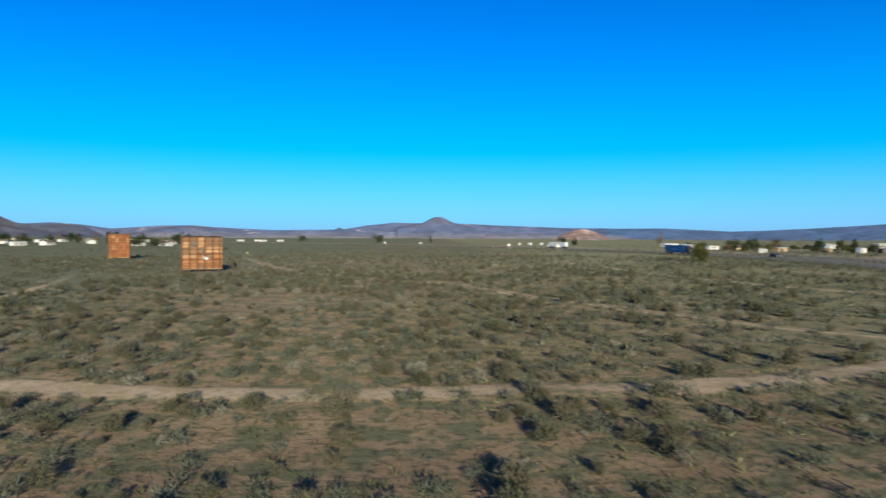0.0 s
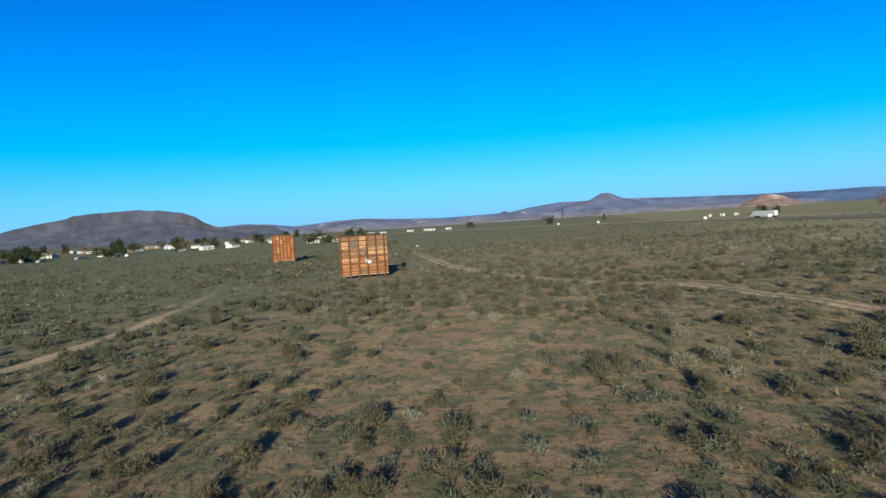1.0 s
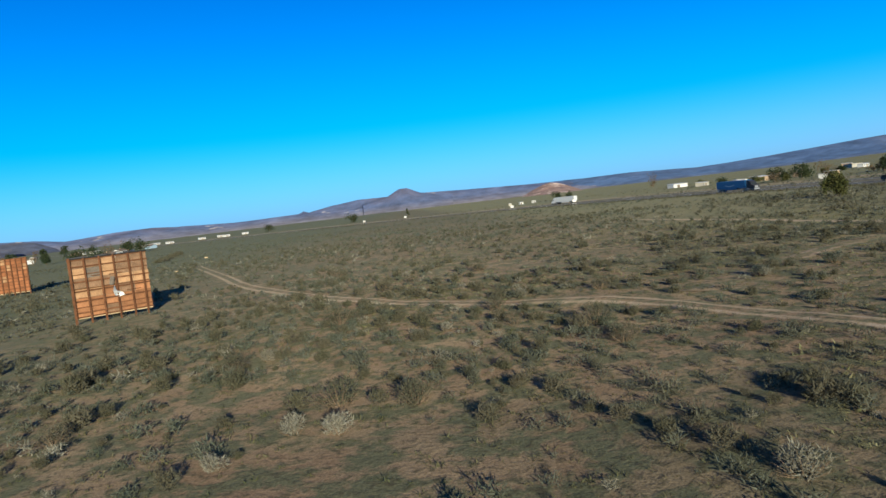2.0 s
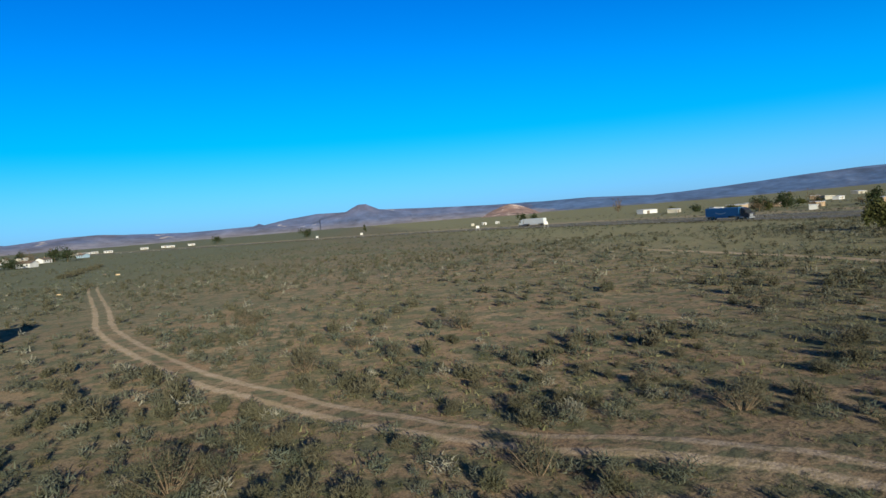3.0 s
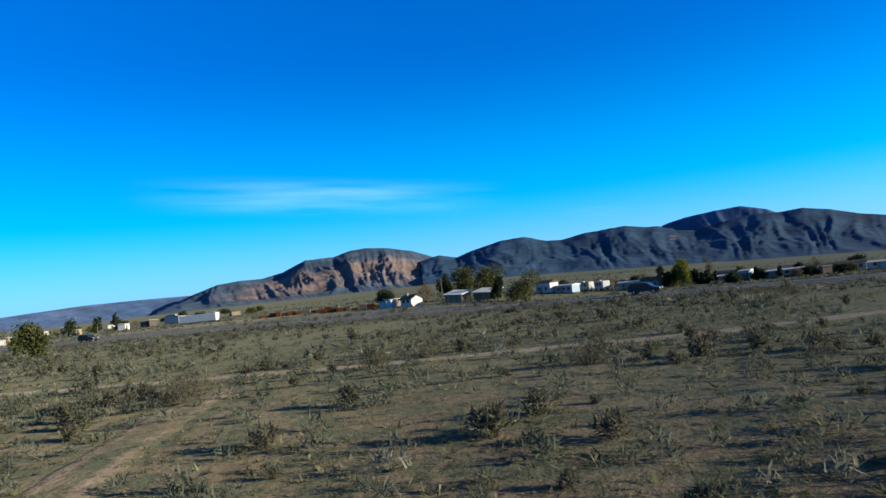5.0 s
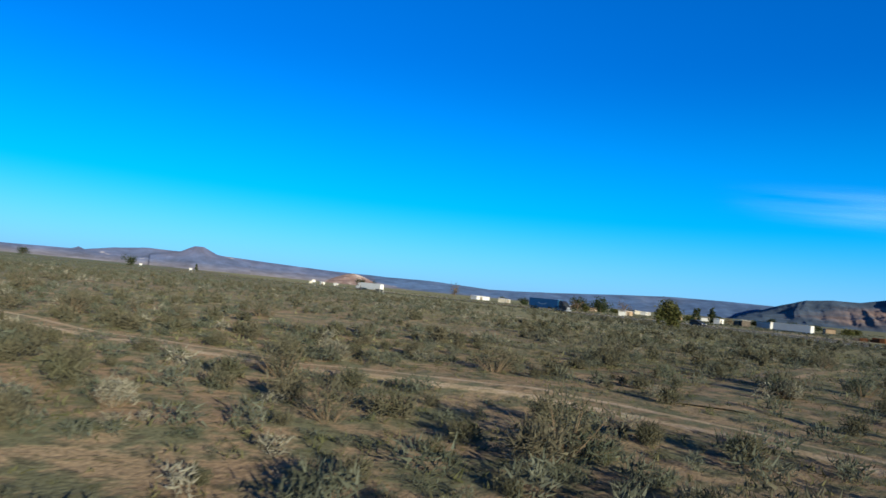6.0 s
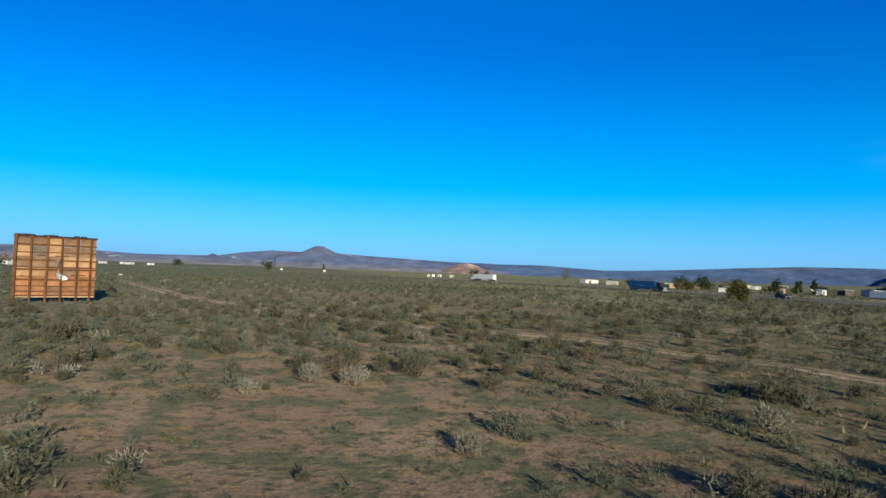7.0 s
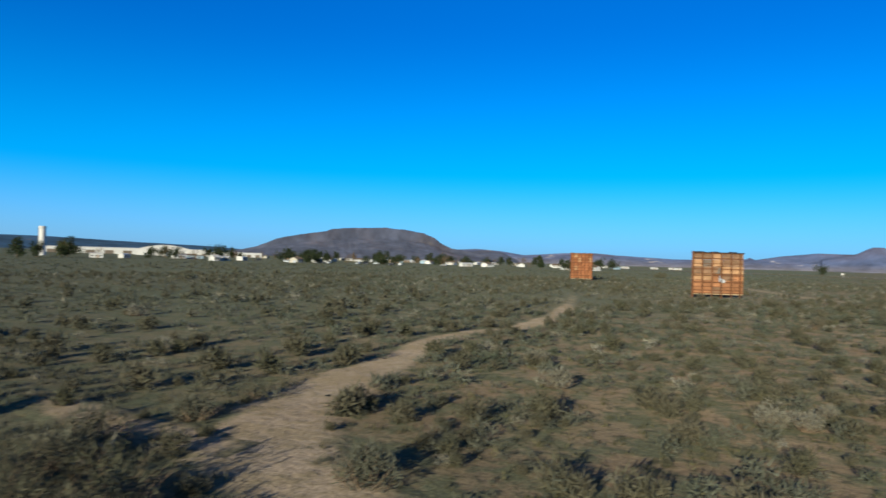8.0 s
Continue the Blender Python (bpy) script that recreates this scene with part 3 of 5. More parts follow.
# ---- the two billboards, seen from behind ----
def billboard(at, turn, cols, bay, rows, leg, ply, label, posts, rails, patched=True, seed=1, step=1.1):
    """Posts at the back, rails across them, and a skin of plywood sheets on the far side; posts: shares of the width, rails: heights over the skin's foot."""
    rnd = random.Random(seed)
    board = thing("billboard", pose(at[0], at[1], lie(*at) - 0.05, 0, 0, turn), label, "billboard", "billboards in the scrub")
    W, H = cols * bay, rows * step
    sheet, grey, pale, worn = (mesh_of("plywood_sheet", slab((bay - 0.02, 0.03, step - 0.02), bevel=0.006), m) for m in (ply, GREYPLY, PLY_PALE, PLY_WORN))
    for c in range(cols):
        for r in range(rows):
            me = sheet
            if patched:
                me = grey if (c, r) == (1, rows - 2) else worn if (r == rows - 1 and c != 2) or (c >= 3 and r >= rows - 2) or rnd.random() < 0.1 else pale if r >= 2 and rnd.random() < 0.7 else sheet
            elif rnd.random() < 0.12:
                me = pale
            z = leg + step * (r + 0.5)
            ob = piece("plywood_sheet", me, board, pose(-W / 2 + bay * (c + 0.5) + rnd.uniform(-.015, .015), 0.12 + rnd.uniform(0, .02), z + rnd.uniform(-.015, .015), rnd.uniform(-.6, .6), rnd.uniform(-.7, .7), 0))
            if me is grey:
                tagged(ob, "weathered grey plywood sheet")
    inner = mesh_of("post", slab((0.2, 0.2, H + leg + 0.1), bevel=0.015), POST)
    outer = mesh_of("post", slab((0.27, 0.26, H + leg + 0.3), bevel=0.015), POST)
    for k, share in enumerate(posts):
        piece("post", outer if k == 0 else inner, board, pose(-W / 2 + W * share, -0.1, (H + leg) / 2 + rnd.uniform(-0.08, 0.06), 0, rnd.uniform(-.5, .5), 0))
    beam = mesh_of("rail", slab((W + 0.06, 0.14, 0.15), bevel=0.01), POST)
    thin = mesh_of("batten", slab((W - 0.05, 0.1, 0.09), bevel=0.006), POST)
    for k, z in enumerate(rails):
        slim = k % 3 == 2
        piece("batten" if slim else "rail", thin if slim else beam, board, pose(rnd.uniform(-.04, .04), 0.05, leg + z + rnd.uniform(-.02, .02), 0, rnd.uniform(-.45, .45), 0))
    for k in range(4):  # short sagging ends of split rails
        w = rnd.uniform(0.9, 1.6)
        part("split_batten", slab((w, 0.06, 0.08), (rnd.uniform(-0.45, 0.45) * (W - w), 0.0, leg + rnd.uniform(0.3, 0.75) * H), 0.006, turn=(0, rnd.uniform(-5, 5), 0)), POST, board)
    part("top_rail", slab((W + 0.1, 0.3, 0.14), (0.03, 0, leg + H + 0.03), 0.02, turn=(0, 0.2, 0)), RUBBER if patched else POST, board, "black felted top rail" if patched else "")
    for k in range(7 if patched else 3):  # torn strips along the top edge
        w = rnd.uniform(0.35, 1.3)
        x = -W / 2 + w / 2 if k == 0 else rnd.uniform(-0.46, 0.46) * (W - w)
        part("torn_strip", slab((w, 0.2, rnd.uniform(0.08, 0.2)), (x, 0.02, leg + H + 0.13), 0.02, turn=(rnd.uniform(-8, 8), rnd.uniform(-4, 4), 0)), CAB_DARK, board, "torn black felt strip")
    skirt = mesh_of("skirt_board", slab((bay - 0.03, 0.03, 0.14), bevel=0.006), BARE)
    for c in range(cols):
        piece("skirt_board", skirt, board, pose(-W / 2 + bay * (c + 0.5), 0.09, leg - 0.06, 0, rnd.uniform(-1.2, 1.2), 0))
    if patched:
        bm = bmesh.new()
        ring = [(0.0, 0.75), (0.1, 0.2), (0.62, -0.1), (0.95, -0.45), (0.35, -0.6), (-0.1, -0.4), (-0.22, 0.15)]
        front = [bm.verts.new((x, -0.2 + 0.05 * math.sin(5 * x), z)) for x, z in ring]
        back = [bm.verts.new((x, -0.17 + 0.05 * math.sin(5 * x), z)) for x, z in ring]
        bm.faces.new(front)
        bm.faces.new(back[::-1])
        for i in range(len(ring)):
            bm.faces.new((front[i], back[i], back[(i + 1) % len(ring)], front[(i + 1) % len(ring)]))
        bmesh.ops.recalc_face_normals(bm, faces=bm.faces)
        flap = part("loose_sheet", bm, TIN, board, "torn pale sheet metal hanging from the frame")
        flap.location = (0.3, 0, leg + H * 0.36)
        flap2 = part("grey_rag", slab((0.45, 0.04, 0.95), bevel=0.015, turn=(0, 14, 0)), GREYPLY, board, "grey torn strip of board")
        flap2.location = (0.1, -0.23, leg + H * 0.56)
    return board


billboard((-48.9, 140.8), 28, 5, 1.63, 6, 0.78, PLY, "back of a tall billboard of orange plywood on brown posts",
          (0.015, 0.2, 0.39, 0.57, 0.76, 0.93), (0.08, 0.55, 1.1, 1.85, 2.95, 3.2, 4.0, 5.7, 4.85, 6.5))
billboard((-97.3, 207.5), 12, 6, 1.03, 6, 0.6, PLY_RED, "back of a reddish plywood billboard on brown timber posts",
          (0.02, 0.17, 0.34, 0.5, 0.66, 0.83, 0.98), (0.1, 0.85, 1.6, 2.3, 3.0, 3.75, 4.5, 5.2, 5.9, 6.7), False, 4, 1.18)


# ---- plants ----
def leaf_mesh(name, seed, spread, height, clumps, per, leaf, mat, shell=0.55, drop=0.0, lobes=5):
    """A crown: clumps of small leaves set unevenly in a lobed outline, with gaps between."""
    g = np.random.default_rng(seed)
    centre = g.normal(size=(lobes, 3)) * (spread * 0.33, spread * 0.33, height * 0.2)
    pts = []
    while len(pts) < clumps:
        c = centre[g.integers(lobes)]
        d = g.normal(size=3)
        d /= np.linalg.norm(d)
        q = c + d * (spread * 0.55, spread * 0.55, height * 0.42) * (shell + (1 - shell) * g.random()) * 0.85
        if q[2] > -height * 0.5 + drop * abs(q[0]):
            pts.append(q)
    pts = np.array(pts)
    pts[:, :2] -= pts[:, :2].mean(axis=0)
    pts[:, :2] *= spread * 0.5 / np.percentile(np.hypot(pts[:, 0], pts[:, 1]), 92)
    lo, hi = np.percentile(pts[:, 2], (3, 97))
    pts[:, 2] = (pts[:, 2] - (lo + hi) / 2) * height / (hi - lo)
    pts = np.repeat(pts, per, axis=0)
    pts += g.normal(size=pts.shape) * spread * 0.075
    n = len(pts)
    u = g.normal(size=(n, 3))
    u /= np.linalg.norm(u, axis=1)[:, None]
    w = np.cross(u, g.normal(size=(n, 3)))
    w /= np.linalg.norm(w, axis=1)[:, None] + 1e-9
    s = leaf * (0.6 + 0.8 * g.random((n, 1)))
    v = np.stack([pts - u * s, pts + w * s * 0.6, pts + u * s, pts - w * s * 0.6], 1).reshape(-1, 3)
    me = bpy.data.meshes.new(name)
    me.from_pydata(v.tolist(), [], [(4 * i, 4 * i + 1, 4 * i + 2, 4 * i + 3) for i in range(n)])
    me.materials.append(mat)
    return me


def trunk_mesh(name, seed, height, r, limbs, reach):
    g = random.Random(seed)
    bm = bmesh.new()

    def limb(a, b, ra, rb, seg=7):
        d = (b - a).to_track_quat("Z", "Y").to_matrix()
        rows = []
        for p, q in ((a, ra), (b, rb)):
            rows.append([bm.verts.new(p + d @ Vector((q * math.cos(k * 2 * math.pi / seg), q * math.sin(k * 2 * math.pi / seg), 0))) for k in range(seg)])
        for k in range(seg):
            bm.faces.new((rows[0][k], rows[0][(k + 1) % seg], rows[1][(k + 1) % seg], rows[1][k]))

    fork = Vector((g.uniform(-.1, .1), g.uniform(-.1, .1), height * 0.45))
    limb(Vector((0, 0, -0.2)), fork, r, r * 0.7)
    for k in range(limbs):
        a = k * 2 * math.pi / limbs + g.uniform(-.4, .4)
        mid = fork + Vector((math.cos(a) * reach * 0.4, math.sin(a) * reach * 0.4, height * g.uniform(.2, .35)))
        limb(fork, mid, r * 0.5, r * 0.3, 5)
        limb(mid, mid + Vector((math.cos(a + .5) * reach * 0.3, math.sin(a + .5) * reach * 0.3, height * g.uniform(.15, .3))), r * 0.3, r * 0.1, 5)
        limb(mid, mid + Vector((math.cos(a - .6) * reach * 0.35, math.sin(a - .6) * reach * 0.35, height * g.uniform(.05, .2))), r * 0.26, r * 0.08, 5)
    return mesh_of(name, bm, BARK)


def tree(kind, at, height, width, label, seed, group="trees on the plain"):
    leaf = {"round": LEAF_GREEN, "dark": LEAF_DARK, "lime": LEAF_LIME, "bare": LEAF_BARE, "column": LEAF_DARK, "shrub": LEAF_GREEN}[kind]
    t = thing("tree", pose(at[0], at[1], lie(*at), 0, 0, seed * 47), label, "tree", group)
    crown_h = height * {"shrub": 0.95, "column": 0.93}.get(kind, 0.8)
    clumps, per, size = {"bare": (110, 7, 0.16), "column": (190, 11, 0.28)}.get(kind, (330, 12, 0.25))
    if math.hypot(at[0] - HUB[0], at[1] - HUB[1]) > 250:
        clumps, per, size = clumps // 3, 11, size * 1.55
    c = piece("crown", leaf_mesh("crown", seed, width, crown_h, clumps, per, size * max(0.8, height / 8), leaf, lobes=7 if kind != "column" else 4), t, pose(0, 0, height - crown_h * 0.52))
    piece("trunk", trunk_mesh("trunk", seed, height * 0.85, 0.03 * height + 0.05, 5, width * 0.42), t, Matrix())
    return t


tree("round", (79.5, 205), 5.0, 4.3, "leafy olive-green roadside tree with a broad crown", 3)
for x, y, h, w, kind, label in ((195, 346.5, 6.1, 4.4, "dark", "dark green tree with a loose narrow crown"), (202.5, 340.5, 5.8, 3.2, "column", "dark narrow evergreen tree"),
                                (207.3, 336, 6.4, 3.2, "column", "dark narrow evergreen tree")):
    tree(kind, (x, y), h, w, label, int(x), "trees beyond the highway")
for x, y, h, w, kind, label in ((190, 182.5, 6.4, 3.8, "dark", "dark green farmyard tree behind the house"), (186, 175, 7.9, 7.0, "round", "large olive-green farmyard tree"),
                                (180, 166, 7.6, 6.6, "round", "large olive-green farmyard tree"), (161, 151, 6.0, 7.2, "shrub", "low rounded green tree by the road"),
                                (165.5, 158.5, 5.2, 2.8, "dark", "dark low tree by the road"), (184.5, 200, 4.3, 5.0, "dark", "small dark round tree by the house"),
                                (167, 178, 5.4, 3.8, "bare", "leafless brown tree beside the house"), (170, 181, 4.2, 3.2, "bare", "leafless brown tree beside the house")):
    tree(kind, (x, y), h, w, label, int(x * 3 + y), "farmyard trees")
for x, y, h, w, kind in ((198.3, 122.2, 5.2, 3.6, "dark"), (198, 118, 6.6, 3.4, "lime"), (201, 120, 5.0, 3.0, "lime"), (210.5, 117.3, 3.6, 1.9, "column"), (207, 115.3, 3.7, 1.8, "column"), (206, 113, 3.4, 2.0, "column"),
                         (217, 112.3, 7.0, 2.2, "bare"), (212.5, 110.3, 2.8, 1.5, "column"), (202.6, 100.1, 3.0, 1.9, "column"), (201.5, 95.0, 2.9, 1.3, "column"), (207.3, 86.1, 4.3, 3.0, "bare"),
                         (207.5, 137.4, 4.0, 3.9, "bare"), (214, 130, 5.0, 3.6, "bare"), (212, 104, 3.4, 3.0, "lime"), (221, 98, 3.2, 3.4, "bare"), (213, 90, 2.8, 2.2, "dark"), (215, 76, 3.4, 4.0, "dark")):
    tree(kind, (x, y), h, w, {"dark": "dark green yard tree", "lime": "bright yellow-green yard tree", "bare": "bare brown yard tree", "column": "narrow dark yard evergreen"}[kind] + " among mobile homes", int(x * 7 + y), "trees in the trailer park")
for k, (x, y, h, w, kind) in enumerate(((-383, 194, 9, 8, "dark"), (-404, 214, 8, 6, "dark"), (-418, 238, 11, 8, "dark"), (-440, 247, 9, 9, "round"), (-485, 484, 9, 9, "dark"), (-508, 506, 8, 10, "bare"),
                                        (-448, 529, 9, 7, "bare"), (-548, 694, 12, 11, "dark"), (-485, 660, 8, 8, "bare"), (-440, 649, 11, 8, "dark"), (-418, 626, 7, 8, "bare"), (-380, 596, 8, 7, "dark"),
                                        (-620, 979, 9, 10, "dark"), (-530, 949, 11, 8, "bare"), (-455, 829, 8, 9, "bare"), (-485, 1024, 12, 10, "dark"), (-350, 529, 7, 7, "bare"), (-372, 289, 6, 6, "bare"),
                                        (-425, 296, 7, 7, "dark"), (-508, 364, 8, 9, "dark"), (-230, 600, 9, 9, "dark"), (-205, 560, 8, 10, "dark"), (-70, 800, 9, 14, "dark"), (-180, 900, 8, 12, "dark"),
                                        (255, 780, 14, 11, "bare"), (175, 375, 7, 9, "dark"), (168, 385, 6, 8, "dark"), (186, 372, 7, 7, "bare"), (160, 372, 5, 6, "bare"), (-10, 900, 8, 3, "column"),
                                        (118, 640, 7, 7, "dark"), (132, 655, 6, 6, "dark"), (235, 470, 6, 6, "dark"), (300, 560, 7, 8, "bare"))):
    tree(kind, (x, y), h, w, {"dark": "dark green town tree", "round": "olive-green town tree", "bare": "leafless brown town tree", "column": "narrow dark evergreen"}[kind] + " standing on the plain", k + 60, "trees round the town")


# ---- buildings ----
def windows_on(parent, length, depth, height, n, sill=1.0, side=-1):
    glass = mesh_of("window", slab((0.95, 0.06, 0.9), bevel=0.01), GLASS)
    frame_bm = slab((1.1, 0.05, 0.08), (0, 0, 0.49))
    for s, at in (((1.1, 0.05, 0.08), (0, 0, -0.49)), ((0.08, 0.05, 0.9), (-0.51, 0, 0)), ((0.08, 0.05, 0.9), (0.51, 0, 0))):
        slab(s, at, 0, frame_bm)
    rim = mesh_of("window_frame", frame_bm, WHITE)
    for k in range(n):
        x = -length / 2 + length * (k + 0.5) / n
        w = piece("window", glass, parent, pose(x, side * (depth / 2 + 0.015), sill + 0.45))
        piece("window_frame", rim, w, pose(0, side * 0.03, 0))


def mobile_home(at, turn, length, depth, height, wall, roof, label, n=4, pitch=0.45, group="mobile homes"):
    t = thing("mobile_home", pose(at[0], at[1], lie(*at) - 0.05, 0, 0, turn), label, "house", group)
    part("wall", slab((length, depth, height), (0, 0, height / 2), 0.03), wall, t)
    o = 0.25
    part("roof", prism([(-depth / 2 - o, height - 0.02), (depth / 2 + o, height - 0.02), (depth / 2 + o, height + 0.1), (0, height + 0.1 + pitch), (-depth / 2 - o, height + 0.1)], length + 2 * o, "x"), roof, t)
    for side in (-1, 1):
        windows_on(t, length * 0.9, depth, height, n, 0.95, side)
    for side in (-1, 1):
        d = part("door", slab((0.9, 0.06, 2.0), (length * 0.12, side * (depth / 2 + 0.02), 1.05), 0.01), TAN, t)
        part("door_step", slab((1.3, 0.8, 0.35), (length * 0.12, side * (depth / 2 + 0.45), 0.17), 0.02), GREYPLY, t)
    part("skirting", slab((length + 0.04, depth + 0.04, 0.3), (0, 0, 0.16), 0.01), GREYPLY, t)
    return t


def gable_house(at, turn, length, depth, height, rise, wall, roof, label, n=3, group="houses"):
    t = thing("house", pose(at[0], at[1], lie(*at) - 0.05, 0, 0, turn), label, "house", group)
    part("wall", prism([(-depth / 2, 0), (depth / 2, 0), (depth / 2, height), (0, height + rise), (-depth / 2, height)], length, "x"), wall, t)
    o, k = 0.45, 0.16
    s = rise / (depth / 2)
    for side in (-1, 1):
        part("roof", prism([(side * (depth / 2 + o), height - o * s + 0.01), (0, height + rise + 0.01), (0, height + rise + k), (side * (depth / 2 + o), height - o * s + k)], length + 2 * o, "x"), roof, t)
        windows_on(t, length * 0.85, depth, height, n, 0.95, side)
    part("door", slab((0.95, 0.06, 2.05), (length * 0.3, -depth / 2 - 0.02, 1.05), 0.01), ROOF_DARK, t)
    part("chimney", slab((0.5, 0.5, 1.1), (length * 0.2, 0.5, height + rise + 0.1), 0.02), TAN, t)
    return t


def open_carport(at, turn, length, depth, height, label):
    t = thing("carport", pose(at[0], at[1], lie(*at) - 0.03, 0, 0, turn), label, "carport")
    post = mesh_of("post", slab((0.14, 0.14, height), bevel=0.01), GREYPLY)
    for i in range(4):
        for s in (-1, 1):
            piece("post", post, t, pose(-length / 2 + 0.3 + (length - 0.6) * i / 3, s * (depth / 2 - 0.2), height / 2))
    part("roof", slab((length + 0.5, depth + 0.6, 0.14), (0, 0, height + 0.35), 0.02, turn=(-11, -3, 0)), WHITE, t)
    part("back_wall", slab((length - 0.4, 0.1, height * 0.9), (0, depth / 2 - 0.3, height * 0.45), 0.01), TAN, t)
    return t


def motor_home(at, turn, length, wall, label):
    t = thing("camper", pose(at[0], at[1], lie(*at), 0, 0, turn), label, "camper", "campers in the trailer park")
    part("body", slab((length, 2.4, 2.2), (0, 0, 1.6), 0.18), wall, t)
    part("stripe", slab((length * 0.94, 2.43, 0.22), (0, 0, 1.35), 0.01), BLUEWALL, t)
    windows_on(t, length * 0.8, 2.42, 2.2, 3, 1.5, -1)
    windows_on(t, length * 0.8, 2.42, 2.2, 3, 1.5, 1)
    for x in (-length * 0.25, length * 0.25):
        for s in (-1, 1):
            part("wheel", tube(0.36, 0.24, (x, s * 1.05, 0.36), (90, 0, 0)), RUBBER, t)
    part("roof_vent", slab((0.6, 0.6, 0.25), (0.5, 0, 2.8), 0.04), WHITE, t)
    return t


def shed(at, turn, length, depth, height, wall, label, group="sheds"):
    t = thing("shed", pose(at[0], at[1], lie(*at) - 0.05, 0, 0, turn), label, "shed", group)
    part("wall", slab((length, depth, height), (0, 0, height / 2), 0.03), wall, t)
    part("roof", slab((length + 0.4, depth + 0.4, 0.15), (0, 0, height + 0.16), 0.02, turn=(4, 0, 0)), ROOF_PALE, t)
    part("door", slab((min(2.6, length * 0.4), 0.06, height * 0.8), (-length * 0.15, -depth / 2 - 0.02, height * 0.4), 0.01), GREYPLY, t)
    return t


gable_house((161.5, 180), 68, 4.0, 3.8, 1.9, 0.9, WHITE, GREYPLY, "small white house with a grey gable roof by the highway", 2)
shed((161, 185.5), 66, 1.8, 1.8, 1.9, WHITE, "small white shed beside the farm house")
shed((163, 188.5), 84, 2.0, 1.8, 1.6, WHITE, "small white shed beside the farm house")
open_carport((163, 168), 74, 5.5, 4, 2.1, "open carport with a sagging pale roof on posts")
open_carport((172, 163.5), 70, 6.8, 4, 2.0, "long open carport with a tilted pale metal roof")
shed((170, 190), 80, 3.4, 3.0, 2.0, TAN, "tan shed among junk in a farmyard")


def utility_pole(at, turn, height):
    t = thing("utility_pole", pose(at[0], at[1], lie(*at) - 0.1, 0, 0, turn), "weathered wooden utility pole with a crossarm", "pole")
    part("mast", tube(0.15, height, (0, 0, height / 2), seg=10, r2=0.1), BARK, t)
    part("crossarm", slab((1.8, 0.12, 0.14), (0, 0.14, height - 0.5), 0.01), BARK, t)
    for x in (-0.8, -0.3, 0.8):
        part("insulator", tube(0.05, 0.16, (x, 0.14, height - 0.35), seg=8), GREYPLY, t)


utility_pole((165, 173), 70, 6.2)


def junk_wall(at, turn, length, label):
    """Scrap stacked along a yard: crates and plates of different heights."""
    rnd = random.Random(int(length * 10))
    t = thing("scrap_stack", pose(at[0], at[1], lie(*at) - 0.03, 0, 0, turn), label, "scrap")
    x = -length / 2
    while x < length / 2:
        w = rnd.uniform(1.2, 2.6)
        h = rnd.uniform(0.7, 1.5)
        part("scrap_bin", slab((w, rnd.uniform(0.9, 1.6), h), (x + w / 2, rnd.uniform(-.3, .3), h / 2), 0.04, turn=(0, 0, rnd.uniform(-6, 6))), rnd.choice((RUST, RUST, GREYPLY, POST)), t)
        x += w + rnd.uniform(0.02, 0.3)
    return t


junk_wall((180, 226), 112, 30, "row of rusty scrap bins along a yard")
junk_wall((171, 203), 108, 16, "row of rusty scrap bins along a yard")

# the trailer park: place, turn, size, wall, roof
PARK = [(190.6, 152.9, 62, 5.4, 3.0, WHITE, 1), (189.3, 147, 66, 5.6, 2.2, BLUEWALL, 0), (200.5, 131.8, 74, 6.6, 2.1, CREAM, 0), (197.5, 126.2, 84, 4.6, 2.6, GREYPLY, 1), (206, 106.7, 86, 6.0, 1.7, TAN, 0),
        (204.5, 102.6, 60, 2.8, 2.6, BLUEWALL, 0), (204, 96.6, 88, 4.2, 1.9, TAN, 0), (205, 91.6, 84, 5.0, 2.0, BLUEWALL, 0), (209, 83, 80, 3.6, 1.9, TAN, 1), (206, 78.6, 84, 6.4, 2.2, CREAM, 1), (208, 71.6, 88, 8.0, 1.9, BLUEWALL, 0),
        (218, 124, 80, 7.0, 2.1, TAN, 1), (224, 108, 70, 6.5, 2.1, CREAM, 1), (222, 90, 88, 7.0, 2.1, WHITE, 1)]
for k, (x, y, turn, length, height, wall, dark) in enumerate(PARK):
    mobile_home((x, y), turn, length, 3.4, height, wall, ROOF_DARK if dark else ROOF_PALE,
                {WHITE: "white", CREAM: "cream", TAN: "tan", BLUEWALL: "pale blue", GREYPLY: "weathered grey"}[wall] + " mobile home with a low roof in the trailer park", 2 + k % 2, 0.6 if dark else 0.3, "trailer park homes")
motor_home((202, 140.2), 40, 5.2, WHITE, "white camper with a blue stripe in the trailer park")
motor_home((196, 143.6), 62, 4.6, CREAM, "cream camper with a blue stripe in the trailer park")
rnd_park = random.Random(5)
for k in range(30):
    far, y = rnd_park.uniform(194, 222), 66 + k * 3.0 + rnd_park.uniform(-1.5, 1.5)
    if k % 3 == 0:
        shed((far + 8, y), rnd_park.uniform(50, 110), rnd_park.uniform(2, 3.4), 2.4, 1.9, rnd_park.choice((TAN, GREYPLY, CREAM)), "small weathered shed among mobile homes", "sheds in the trailer park")
    else:
        tree(rnd_park.choice(("shrub", "dark", "dark", "bare")), (far, y), rnd_park.uniform(1.6, 3.2), rnd_park.uniform(1.8, 3.6), "low yard tree standing among mobile homes", 300 + k, "trees in the trailer park")

